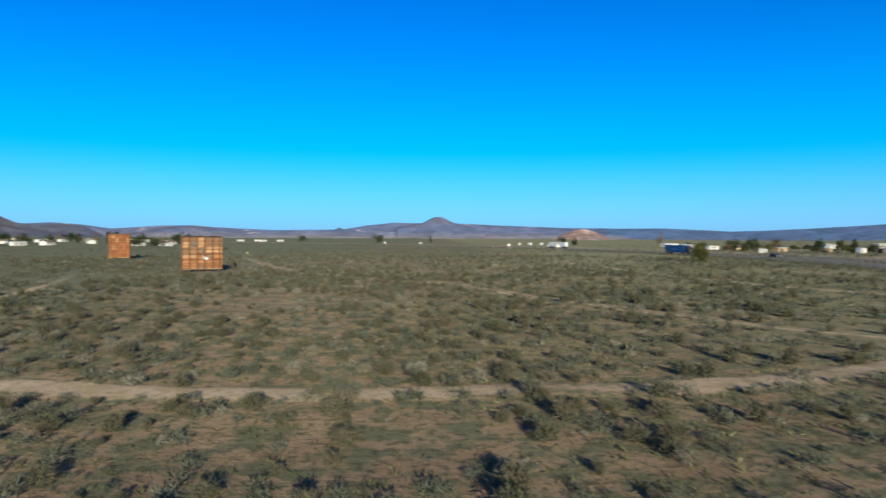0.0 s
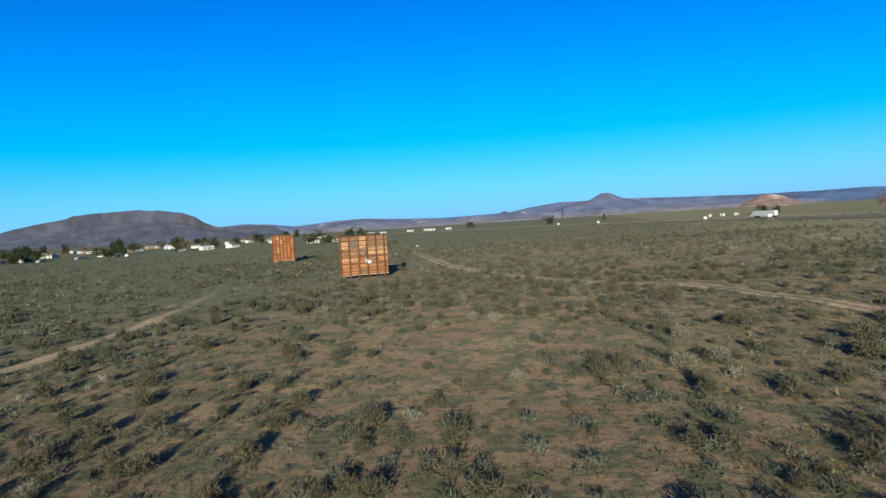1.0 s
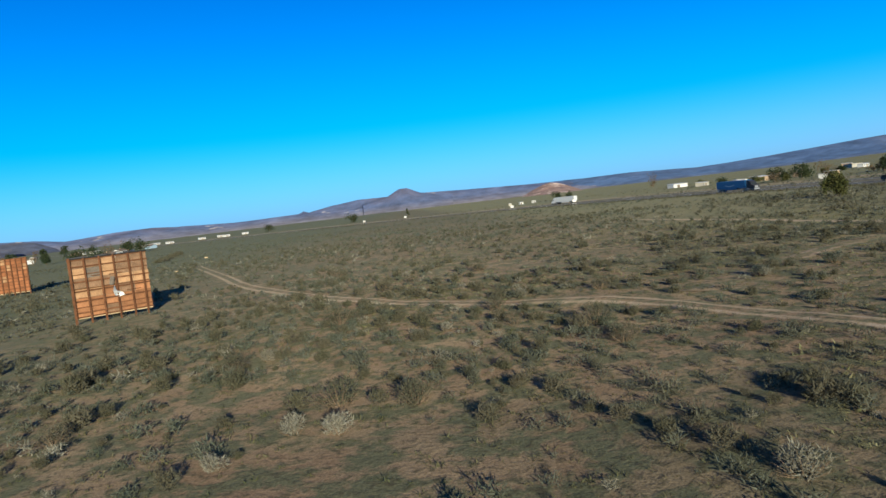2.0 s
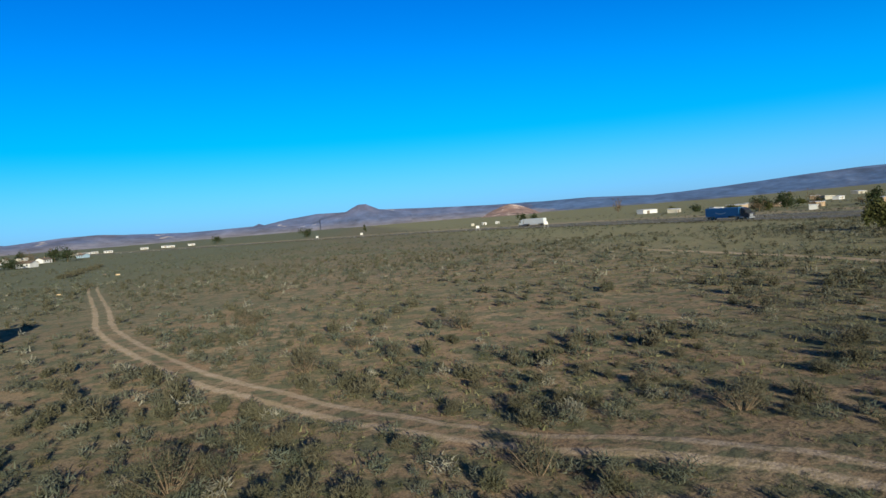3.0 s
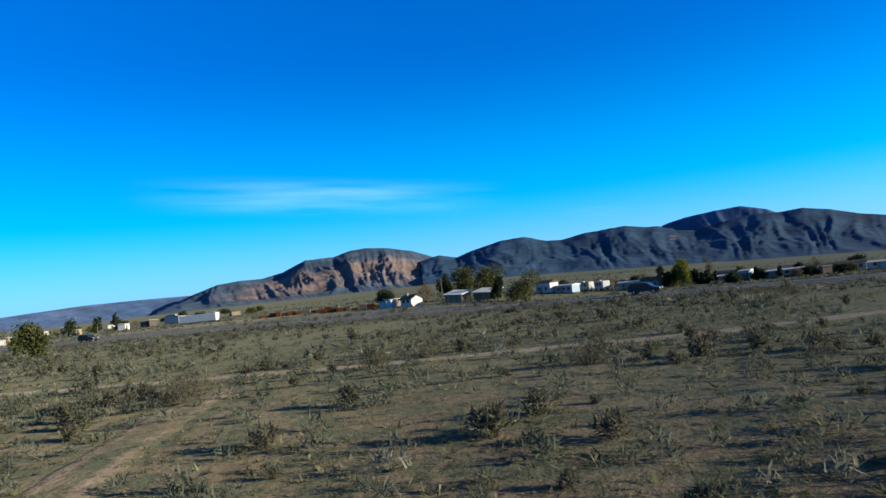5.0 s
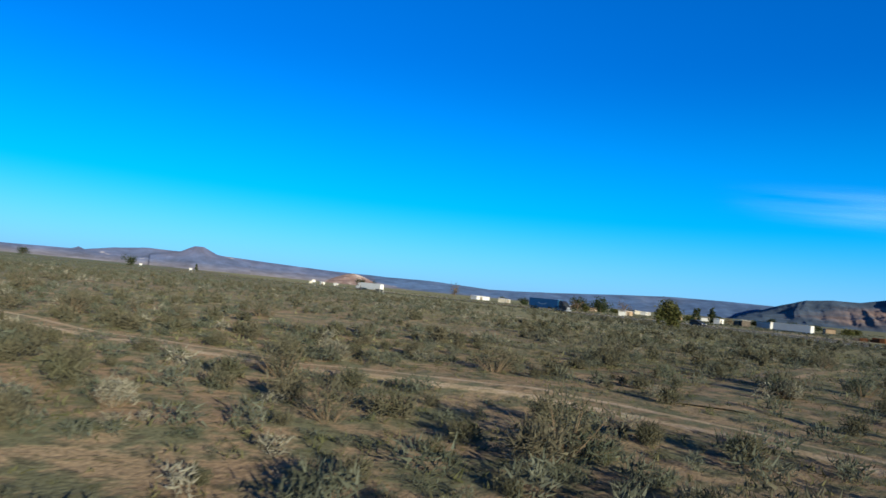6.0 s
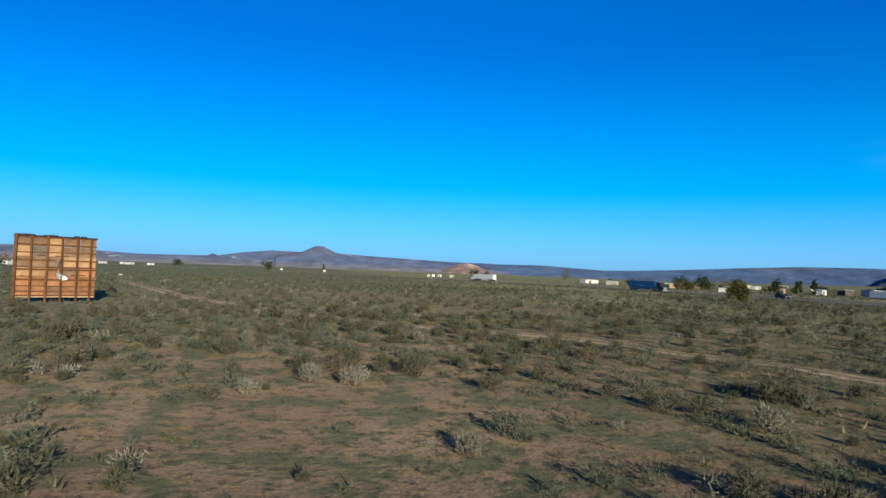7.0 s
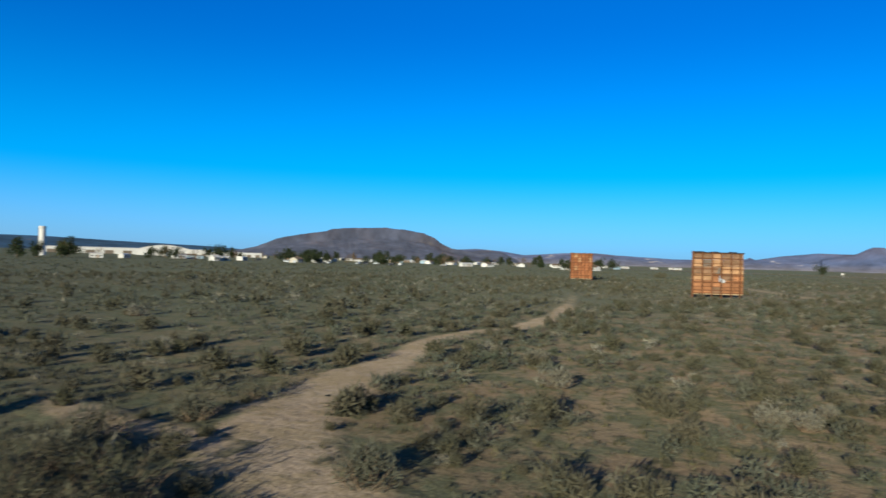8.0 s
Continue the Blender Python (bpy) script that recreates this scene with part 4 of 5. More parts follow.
# the town to the north-west
TOWN = [(-406, 248, 7, 0), (-410, 268, 5, 0), (-370, 302, 4, 0), (-374, 312, 6, 0), (-391, 342, 6, 0), (-342, 344, 6, 1), (-346, 368, 6, 0), (-402, 531, 8, 2), (-417, 604, 9, 3), (-390, 667, 11, 0),
        (-407, 739, 11, 0), (-343, 766, 6, 0), (-468, 488, 7, 0), (-431, 478, 9, 0), (-446, 484, 6, 1), (-494, 492, 9, 2), (-558, 721, 10, 3), (-532, 710, 9, 1), (-503, 691, 10, 2), (-487, 686, 8, 0),
        (-620, 819, 11, 1), (-670, 947, 11, 3), (-596, 963, 11, 1), (-540, 947, 11, 0), (-452, 883, 11, 2)]
for k, (x, y, length, kind) in enumerate(TOWN):
    wall = (WHITE, CREAM, TAN, BLUEWALL)[kind]
    label = ("white", "cream", "tan", "pale blue")[kind]
    turn = 60 + (k * 37) % 50
    if k % 3 == 2:
        gable_house((x, y), turn, length, 6, 2.5, 1.2, wall, ROOF_DARK if k % 2 else ROOF_PALE, label + " house with a gable roof at the edge of town", 3, "town houses")
    else:
        mobile_home((x, y), turn, length, 4.5, 2.6, wall, ROOF_PALE, label + " mobile home standing at the edge of town", 3, 0.4, "town mobile homes")


rnd_town = random.Random(12)
for k in range(34):
    az, far = radians(rnd_town.uniform(-62, -21)), rnd_town.uniform(430, 860)
    x, y = HUB[0] + far * math.sin(az), HUB[1] + far * math.cos(az)
    kind = rnd_town.choice((0, 0, 0, 0, 1, 3))
    wall, label = (WHITE, CREAM, TAN, BLUEWALL)[kind], ("white", "cream", "tan", "pale blue")[kind]
    if k % 2:
        gable_house((x, y), rnd_town.uniform(0, 180), rnd_town.uniform(6, 10), 6, 2.4, 1.1, wall, ROOF_DARK, label + " house with a dark gable roof in town", 3, "town houses")
    else:
        mobile_home((x, y), rnd_town.uniform(0, 180), rnd_town.uniform(7, 13), 4.2, 2.5, wall, ROOF_DARK if k % 4 else ROOF_PALE, label + " mobile home standing among town trees", 3, 0.5, "town mobile homes")
for k in range(60):
    az, far = radians(rnd_town.uniform(-66, -20)), rnd_town.uniform(400, 820)
    kind = rnd_town.choice(("dark", "dark", "dark", "bare"))
    tree(kind, (HUB[0] + far * math.sin(az), HUB[1] + far * math.cos(az)), rnd_town.uniform(5, 10), rnd_town.uniform(6, 11),
         {"dark": "dark green town tree", "round": "olive-green town tree", "bare": "leafless brown town tree"}[kind] + " standing between houses", 200 + k, "trees round the town")


def warehouse(at, turn, length, depth, height, wall, label, bays=9, dome=0.0):
    t = thing("warehouse", pose(at[0], at[1], lie(*at) - 0.05, 0, 0, turn), label, "warehouse", "large buildings in town")
    part("wall", slab((length, depth, height), (0, 0, height / 2), 0.05), wall, t)
    k = 14
    arc = [(-depth / 2 - 0.3 + (depth + 0.6) * i / k, height + 0.05 + (0.3 + dome) * math.sin(math.pi * i / k)) for i in range(k + 1)]
    part("roof", prism([(-depth / 2 - 0.3, height - 0.2), *arc, (depth / 2 + 0.3, height - 0.2)], length + 0.6, "x"), ROOF_PALE, t)
    gate = mesh_of("bay_door", slab((length / bays * 0.5, 0.1, height * 0.55), bevel=0.02), GREYPLY)
    for i in range(bays):
        for s in (-1, 1):
            piece("bay_door", gate, t, pose(-length / 2 + length * (i + 0.5) / bays, s * (depth / 2 + 0.04), height * 0.29))
    return t


warehouse((-850, 553), 57, 190, 40, 8.0, WHITE, "long white warehouse with loading doors behind the town")
warehouse((-735, 526), -34, 40, 60, 7.0, WHITE, "pale warehouse with a bowed white roof", 5, 5.0)
warehouse((-756, 635), 52, 90, 24, 6.0, WHITE, "long low white warehouse behind the town", 8)


def water_tower(at, height):
    t = thing("water_tower", pose(at[0], at[1], lie(*at) - 0.05), "tall white tower with a flat top above the town", "tower")
    part("shaft", tube(2.4, height, (0, 0, height / 2), seg=20, r2=2.1), WHITE, t)
    part("cap", tube(2.3, 1.6, (0, 0, height + 0.6), seg=20), WHITE, t)
    part("ladder", slab((0.5, 0.12, height), (0, -2.45, height / 2), 0.01), STEEL, t)
    return t


water_tower((-491, 261), 18)

# sheds and houses along the north and beyond the highway
for k, (x, y, length, depth, height, wall) in enumerate(((195, 570, 16, 8, 3.6, WHITE), (190, 516, 13, 7, 3.2, CREAM), (184, 452, 10, 6, 3.0, WHITE), (198, 455, 12, 8, 3.5, TAN), (165, 343, 5, 3.5, 2.4, WHITE), (300, 520, 15, 8, 3.2, CREAM),
                                                         (209, 333.5, 4, 3.5, 3.0, WHITE), (218, 327, 9, 4, 3.4, GREYPLY), (223.5, 320.5, 11, 4, 3.6, WHITE), (89, 657, 4, 3, 2.6, WHITE), (101, 660, 3.6, 3, 2.6, WHITE), (79, 655, 3, 3, 2.4, CREAM),
                                                         (420, 640, 15, 8, 3.2, CREAM), (350, 600, 14, 8, 3.2, TAN), (460, 560, 16, 8, 3.2, CREAM))):
    shed((x, y), 20 + 30 * (k % 3), length * 0.85, depth * 0.85, height * 0.78, wall, {WHITE: "white", CREAM: "cream", TAN: "tan", GREYPLY: "weathered grey"}[wall] + " metal shed on the open plain", "sheds on the plain")
for k, (x, y, length, kind) in enumerate(((-305, 850, 22, 0), (-300, 900, 16, 0), (-276, 950, 16, 0), (-255, 960, 14, 0), (-330, 940, 14, 0), (-240, 930, 16, 0), (-222, 955, 14, 0))):
    mobile_home((x, y), 10 + (k * 29) % 40, min(length, 16) * 0.55, 4.0, 2.1, (WHITE, CREAM, TAN, BLUEWALL)[kind], ROOF_PALE, ("white", "cream", "tan", "pale blue")[kind] + " low building on the northern plain", 3, 0.6, "buildings on the northern plain")


# a thin row of yards beyond the highway
rnd_row = random.Random(9)
for k in range(40):
    az, far = radians(17 + k * 0.85 + rnd_row.uniform(-.4, .4)), rnd_row.uniform(330, 520)
    x, y = HUB[0] + far * math.sin(az), HUB[1] + far * math.cos(az)
    if x < 165:
        continue
    pick = k % 5
    if pick == 0:
        shed((x, y), rnd_row.uniform(0, 90), rnd_row.uniform(3, 7), 3.5, 2.2, rnd_row.choice((TAN, GREYPLY, CREAM, WHITE)), "small weathered shed in a yard on the plain", "sheds on the plain")
    elif pick == 2:
        mobile_home((x, y), rnd_row.uniform(0, 60), rnd_row.uniform(6, 10), 3.8, 2.2, rnd_row.choice((WHITE, TAN, CREAM, BLUEWALL)), ROOF_DARK if k % 2 else ROOF_PALE, "low mobile home in a yard beyond the highway", 3, 0.35, "homes beyond the highway")
    else:
        tree(rnd_row.choice(("shrub", "dark", "bare", "dark")), (x, y), rnd_row.uniform(2.0, 4.2), rnd_row.uniform(3.5, 7), "low dark tree in a yard beyond the highway", 400 + k, "trees beyond the highway")


# ---- vehicles ----
def wheel(parent, x, y, r=0.5, w=0.3):
    t = part("wheel", tube(r, w, (x, y, r), (90, 0, 0), 18), RUBBER, parent)
    part("rim", tube(r * 0.55, w + 0.04, (x, y, r), (90, 0, 0), 12), STEEL, t)


def semi_truck(at, turn, box, cab, label, stripe=False):
    """A long-nosed tractor with a box trailer; it faces +x."""
    z = lie(*at) + 0.1
    t = thing("semi_truck", pose(at[0], at[1], z, 0, 0, turn), label, "truck", "trucks on the highway")
    part("trailer_box", slab((16.0, 2.6, 2.85), (-3.2, 0, 2.65), 0.05), box, t)
    part("trailer_frame", slab((15.6, 1.0, 0.3), (-3.2, 0, 1.05), 0.03), STEEL, t)
    part("rear_doors", slab((0.06, 2.4, 2.6), (-11.22, 0, 2.65), 0.01), box, t)
    part("side_skirt", slab((6.0, 2.5, 0.5), (-3.4, 0, 0.95), 0.03), box, t)
    c = part("cab", prism([(5.6, 0.7), (9.0, 0.7), (9.0, 1.9), (8.2, 2.05), (7.5, 3.0), (7.0, 3.45), (5.7, 3.95), (5.6, 3.9)], 2.35), cab, t)
    part("windshield", prism([(8.05, 2.12), (8.12, 2.16), (7.56, 2.98), (7.48, 2.94)], 2.0), GLASS, c)
    for s in (-1, 1):
        part("side_window", slab((0.75, 0.05, 0.7), (7.15, s * 1.18, 2.45), 0.01), GLASS, c)
        part("mirror", slab((0.1, 0.25, 0.55), (7.75, s * 1.38, 2.35), 0.02), CAB_DARK, c)
        part("fuel_tank", tube(0.33, 1.4, (5.9, s * 0.95, 0.72), (0, 90, 0)), STEEL, t)
        part("exhaust", tube(0.08, 3.0, (5.45, s * 1.1, 2.6), seg=8), STEEL, t)
    part("bumper", slab((0.3, 2.4, 0.5), (9.1, 0, 0.6), 0.05), STEEL, t)
    part("grille", slab((0.06, 1.3, 0.85), (9.02, 0, 1.35), 0.02), STEEL, t)
    for x in (-10.2, -8.9, 3.6, 4.9, 8.2):
        for s in (-1, 1):
            wheel(t, x, s * 1.05)
    if stripe:
        bm = bmesh.new()
        for side in (-1, 1):
            pts = [(-6.2 + 0.5 * i, 2.35 - 0.42 * math.sin(math.pi * i / 10)) for i in range(11)]
            low = [bm.verts.new((x, side * 1.305, zz)) for x, zz in pts]
            high = [bm.verts.new((x, side * 1.305, zz + 0.3)) for x, zz in pts]
            for i in range(10):
                bm.faces.new((low[i], low[i + 1], high[i + 1], high[i]))
        part("curved_stripe", bm, BLUEWALL, t, "pale curved stripe painted on the side")
    return t


def on_highway(y, offset):
    k = min(range(len(HIGHWAY)), key=lambda i: abs(HIGHWAY[i].y - y))
    d = (HIGHWAY[k + 1] - HIGHWAY[k - 1]).normalized()
    p = HIGHWAY[k] + Vector((d.y, -d.x)) * offset
    return (p.x, p.y), math.degrees(math.atan2(d.y, d.x))


for y, offset, back, box, cab, label, stripe in ((310, -2, True, BLUE, CAB_DARK, "blue box trailer with a curved stripe pulled by a black tractor", True),
                                                 (457, 22, False, TRUCK_WHITE, TRUCK_WHITE, "white box trailer pulled by a white tractor", False)):
    at, turn = on_highway(y, offset)
    semi_truck(at, turn + (180 if back else 0), box, cab, label, stripe)


def car(at, turn, paint, label, group="cars on the highway", lift=0.1):
    t = thing("car", pose(at[0], at[1], lie(*at) + lift, 0, 0, turn), label, "car", group)
    b = part("body", prism([(-2.35, 0.4), (2.35, 0.4), (2.4, 0.85), (1.3, 1.05), (0.6, 1.6), (-0.2, 1.75), (-1.9, 1.7), (-2.35, 1.15)], 1.85), paint, t)
    bmesh_edges = bmesh.new()
    bmesh_edges.from_mesh(b.data)
    bmesh.ops.bevel(bmesh_edges, geom=bmesh_edges.edges[:], offset=0.06, segments=2, affect="EDGES", profile=0.5)
    bmesh_edges.to_mesh(b.data)
    bmesh_edges.free()
    for s in (-1, 1):
        part("side_window", prism([(-1.85, 1.15), (1.0, 1.15), (0.5, 1.52), (-0.2, 1.64), (-1.75, 1.6)], 0.03), GLASS, t).location = (0, s * 0.925, 0)
        part("headlight", slab((0.08, 0.35, 0.16), (2.38, s * 0.68, 0.78), 0.02), WHITE, t)
        for x in (-1.45, 1.45):
            wheel(t, x, s * 0.82, 0.36, 0.24)
    part("windshield", prism([(1.27, 1.1), (1.31, 1.12), (0.66, 1.58), (0.62, 1.55)], 1.5), GLASS, t)
    return t


for y, label in ((250, "dark grey sport utility car on the highway"), (117, "dark grey sport utility car on the highway")):
    at, turn = on_highway(y, 2.0)
    car(at, turn + 180, CAB_DARK, label)

# cars parked at the edge of town
rnd_cars = random.Random(21)
for k in range(12):
    az, far = radians(rnd_cars.uniform(-58, -33)), rnd_cars.uniform(400, 520)
    car((HUB[0] + far * math.sin(az), HUB[1] + far * math.cos(az)), rnd_cars.uniform(0, 360), TRUCK_WHITE if k % 4 else CAB_DARK, ("white" if k % 4 else "black") + " car parked at the edge of town", "cars parked in town", 0.0)

# a parked box trailer in the yard across the road
parked = thing("box_trailer", pose(190, 276, lie(190, 276), 0, 0, 105), "long white box trailer parked in a yard", "trailer")
part("box", slab((13.5, 2.5, 2.5), (0, 0, 1.85), 0.05), TRUCK_WHITE, parked)
part("frame", slab((13, 1, 0.3), (0, 0, 0.5), 0.03), STEEL, parked)
part("rear_doors", slab((0.06, 2.3, 2.3), (-6.77, 0, 1.85), 0.01), WHITE, parked)
for x in (-5.4, -4.2):
    for s in (-1, 1):
        wheel(parked, x, s * 1.0, 0.48, 0.3)
for s in (-1, 1):
    part("landing_leg", slab((0.15, 0.15, 0.6), (4.6, s * 0.6, 0.3), 0.01), STEEL, parked)


def road_sign(at, turn):
    t = thing("road_sign", pose(at[0], at[1], lie(*at) - 0.1, 0, 0, turn), "white road sign on two steel posts beside the highway", "sign", "road signs")
    for s in (-1, 1):
        part("post", slab((0.1, 0.1, 3.2), (s * 0.8, 0, 1.6), 0.01), STEEL, t)
    part("panel", slab((1.8, 0.06, 1.3), (0, -0.09, 2.5), 0.02), ROOF_PALE, t)


for at in ((70, 395), (46, 440), (-14, 545), (-45, 575)):
    road_sign(at, 170)


# ---- scrub ----
def tuft(g, blades, height, spread, width, lean, leaves=0, leaf=0.05, slim=0.3):
    """One plant as loose triangles: stems that fan out from the root and short leafy twigs that fill a ragged dome of several lobes."""
    a = g.random(blades) * 2 * np.pi
    out = spread * np.sqrt(g.random(blades))
    h = height * (0.45 + 0.55 * g.random(blades)) * (1 - 0.45 * (out / spread) ** 2)
    root = np.stack([np.cos(a) * out * 0.35, np.sin(a) * out * 0.35, np.zeros(blades)], 1)
    tip = np.stack([np.cos(a) * out * (1 + lean), np.sin(a) * out * (1 + lean), h], 1)
    side = np.stack([-np.sin(a + g.normal(size=blades)), np.cos(a + g.normal(size=blades)), np.zeros(blades)], 1) * width
    tris = [np.stack([root - side * 0.5, root + side * 0.5, tip], 1), ]
    if leaves:
        lobes = 5
        la = g.random(lobes) * 2 * np.pi
        lr = spread * 0.55 * np.sqrt(g.random(lobes))
        lz = height * g.uniform(0.25, 0.62, lobes)
        k = g.integers(lobes, size=leaves)
        q = g.normal(size=(leaves, 3))
        q /= np.linalg.norm(q, axis=1)[:, None]
        q *= (0.35 + 0.65 * g.random((leaves, 1)) ** 0.5)
        p = np.stack([np.cos(la[k]) * lr[k] + q[:, 0] * spread * 0.55, np.sin(la[k]) * lr[k] + q[:, 1] * spread * 0.55, lz[k] + q[:, 2] * height * 0.42], 1)
        u = q / np.linalg.norm(q, axis=1)[:, None] * 0.7 + g.normal(size=(leaves, 3)) * 0.5 + (0, 0, 0.45)
        u /= np.linalg.norm(u, axis=1)[:, None]
        w = np.cross(u, g.normal(size=(leaves, 3)))
        w /= np.linalg.norm(w, axis=1)[:, None] + 1e-9
        s = leaf * g.uniform(0.6, 1.4, (leaves, 1))
        tris.append(np.stack([p - w * s * slim - u * s * 0.6, p + w * s * slim - u * s * 0.6, p + u * s], 1))
    t = np.concatenate(tris)
    t[:, :, 2] = np.maximum(t[:, :, 2], -0.03)
    return t


WALK = np.array([(0, 0), (-9, 33), (-15, 70), (-14, 92), (-8, 108), (6, 112), (-7, 96), (-17, 73), (-21, 58), (-24, 40), (-28, 24)], float)


def away(p):
    """How far points lie from the stretch of land that the walk crosses."""
    best = np.full(len(p), 1e9)
    for a, b in zip(WALK[:-1], WALK[1:]):
        d = b - a
        t = np.clip(((p - a) @ d) / (d @ d), 0, 1)
        best = np.minimum(best, np.linalg.norm(p - a - t[:, None] * d, axis=1))
    return best


BANDS = [np.array([(q.x, q.y) for q in line]) for line in (TRAIL, smooth_line([(-64.7, 226.7), (-39.5, 163), (-27, 139.5), (-17.5, 126.5), (-10, 118.5), (-3, 114.5), (2, 109), (14, 84)], 1.0),
                                                           smooth_line(EAST_TRACK, 1.0), smooth_line(SPUR_TRACK, 1.0))]
ROADLINE = np.array([(q.x, q.y) for q in HIGHWAY])


def clear_of_ways(p):
    keep = np.ones(len(p), bool)
    for line, trail in zip(BANDS, (1.3, 1.6, 1.1, 0.8)):
        for i in range(0, len(p), 4000):
            d = np.min(np.linalg.norm(p[i:i + 4000, None] - line[None, ::2], axis=2), axis=1)
            keep[i:i + 4000] &= d > trail
    for i in range(0, len(p), 4000):
        d = p[i:i + 4000, None] - ROADLINE[None]
        j = np.argmin(np.linalg.norm(d, axis=2), axis=1)
        q = ROADLINE[np.minimum(j + 1, len(ROADLINE) - 1)] - ROADLINE[np.maximum(j - 1, 0)]
        q /= np.linalg.norm(q, axis=1)[:, None]
        r = ROADLINE[j]
        off = (p[i:i + 4000, 0] - r[:, 0]) * q[:, 1] - (p[i:i + 4000, 1] - r[:, 1]) * q[:, 0]
        keep[i:i + 4000] &= (off < -7.5) | (off > 29) | ((off > 8) & (off < 14))
    return keep


def ahead(p):
    """Keeps the land that lies before the walk, not behind its start."""
    x, y = p[:, 0], p[:, 1]
    keep = y > 12
    keep &= (x > -30) | (y > 22 + 0.44 * (-28 - x))
    return keep & ((x < 10) | (y > np.minimum(1.5 * x - 10, 112 - 0.27 * (x - 8))))


def scatter(g, n, near, far, floor=0.35, wide=0.03):
    """Places at distances near..far from the walk, thicker in drifts."""
    span_ = far + 70
    p = np.stack([g.uniform(-span_ - 12, span_ - 12, n), g.uniform(-span_ + 60, span_ + 60, n)], 1)
    d = away(p)
    p = p[(d >= near) & (d < far) & ahead(p)]
    fac = np.array([noise.noise(Vector((x * wide, y * wide, 2.0))) + 0.6 * noise.noise(Vector((x * 0.13, y * 0.13, 6.0))) for x, y in p])
    for x, y, rx, ry in ((-9, 156, 20, 36), (-17, 84, 8, 13)):  # two barer flats
        fac -= 0.5 * np.exp(-((p[:, 0] - x) / rx) ** 2 - ((p[:, 1] - y) / ry) ** 2)
    p = p[g.random(len(p)) < np.clip(floor + 0.9 * fac + 0.25, 0.06, 1)]
    return p[clear_of_ways(p)]


def grow(name, label, category, mat, g, places, kinds, lo, hi):
    """All plants of a kind joined into one object."""
    kinds = [k.astype(np.float32) for k in kinds]
    pick = g.integers(len(kinds), size=len(places))
    turn = g.random(len(places)) * 2 * np.pi
    size = lo + (hi - lo) * g.random(len(places)) ** 2
    z = np.array([lie(x, y) for x, y in places])
    chunks = []
    for k, t in enumerate(kinds):
        i = np.nonzero(pick == k)[0]
        if len(i) == 0:
            continue
        c, s = np.cos(turn[i]), np.sin(turn[i])
        q = t.reshape(1, -1, 3) * size[i][:, None, None]
        x = q[..., 0] * c[:, None] - q[..., 1] * s[:, None] + places[i, 0][:, None]
        y = q[..., 0] * s[:, None] + q[..., 1] * c[:, None] + places[i, 1][:, None]
        chunks.append(np.stack([x, y, q[..., 2] + z[i][:, None]], -1).reshape(-1, 3))
    v = np.concatenate(chunks).astype(np.float32)
    me = bpy.data.meshes.new(name)
    n = len(v)
    me.vertices.add(n)
    me.vertices.foreach_set("co", v.ravel())
    me.loops.add(n)
    me.loops.foreach_set("vertex_index", np.arange(n, dtype=np.int32))
    me.polygons.add(n // 3)
    me.polygons.foreach_set("loop_start", np.arange(0, n, 3, dtype=np.int32))
    me.polygons.foreach_set("loop_total", np.full(n // 3, 3, dtype=np.int32))
    me.materials.append(mat)
    me.update()
    me.validate()
    return tagged(new(name, me), label, category, kind="stuff")


g = np.random.default_rng(7)
near_sage = [tuft(g, 10, 0.46, 0.46, 0.016, 0.25, 95, 0.1, 0.16) for _ in range(10)]
near_creo = [tuft(g, 40, 0.85, 0.68, 0.016, 0.35, 440, 0.14, 0.15) for _ in range(6)]
near_grass = [tuft(g, 5, 0.14, 0.26, 0.025, 0.6, 6, 0.07, 0.2) for _ in range(8)]
fallen = [tuft(g, 7, 0.03, 0.3, 0.03, 0.9) for _ in range(6)]
half_sage = [tuft(g, 5, 0.46, 0.48, 0.025, 0.25, 42, 0.14, 0.18) for _ in range(8)]
half_creo = [tuft(g, 18, 0.95, 0.68, 0.02, 0.35, 250, 0.19, 0.19) for _ in range(6)]
mid_sage = [tuft(g, 1, 0.44, 0.5, 0.04, 0.25, 13, 0.22, 0.25) for _ in range(8)]
mid_creo = [tuft(g, 4, 0.9, 0.62, 0.04, 0.35, 46, 0.27, 0.27) for _ in range(6)]
far_any = [tuft(g, 2, 0.45, 0.7, 0.15, 0.2, 9, 0.3, 0.4) for _ in range(5)]

for name, label, mat, plants in (
        ("sagebrush", "low grey-green desert scrub over brown soil", SAGE, ((19000, 0, 18, near_sage, 0.3, 1.7), (46000, 18, 50, half_sage, 0.35, 1.6), (100000, 50, 160, mid_sage, 0.4, 1.6))),
        ("creosote", "scattered olive-brown creosote scrub", CREOSOTE, ((5200, 0, 18, near_creo, 0.35, 1.25), (9500, 18, 50, half_creo, 0.35, 1.3), (17000, 50, 160, mid_creo, 0.4, 1.3)))):
    for n, near, far, kinds, lo, hi in plants:
        spread = scatter(g, n, near, far, 0.5)
        if name == "creosote":  # the eastern flat is more open
            spread = spread[(spread[:, 0] < 8) | (g.random(len(spread)) < 0.65)]
        grow(name, label, "scrub", mat, g, spread, kinds, lo, hi)
for n, near, far, kinds in ((1700, 0, 18, near_sage), (4200, 18, 50, half_sage), (9000, 50, 160, mid_sage)):
    grow("saltbush_scrub", "pale grey dry shrubs scattered over the soil", "scrub", SILVER, g, scatter(g, n, near, far, 0.5), kinds, 0.4, 1.7)
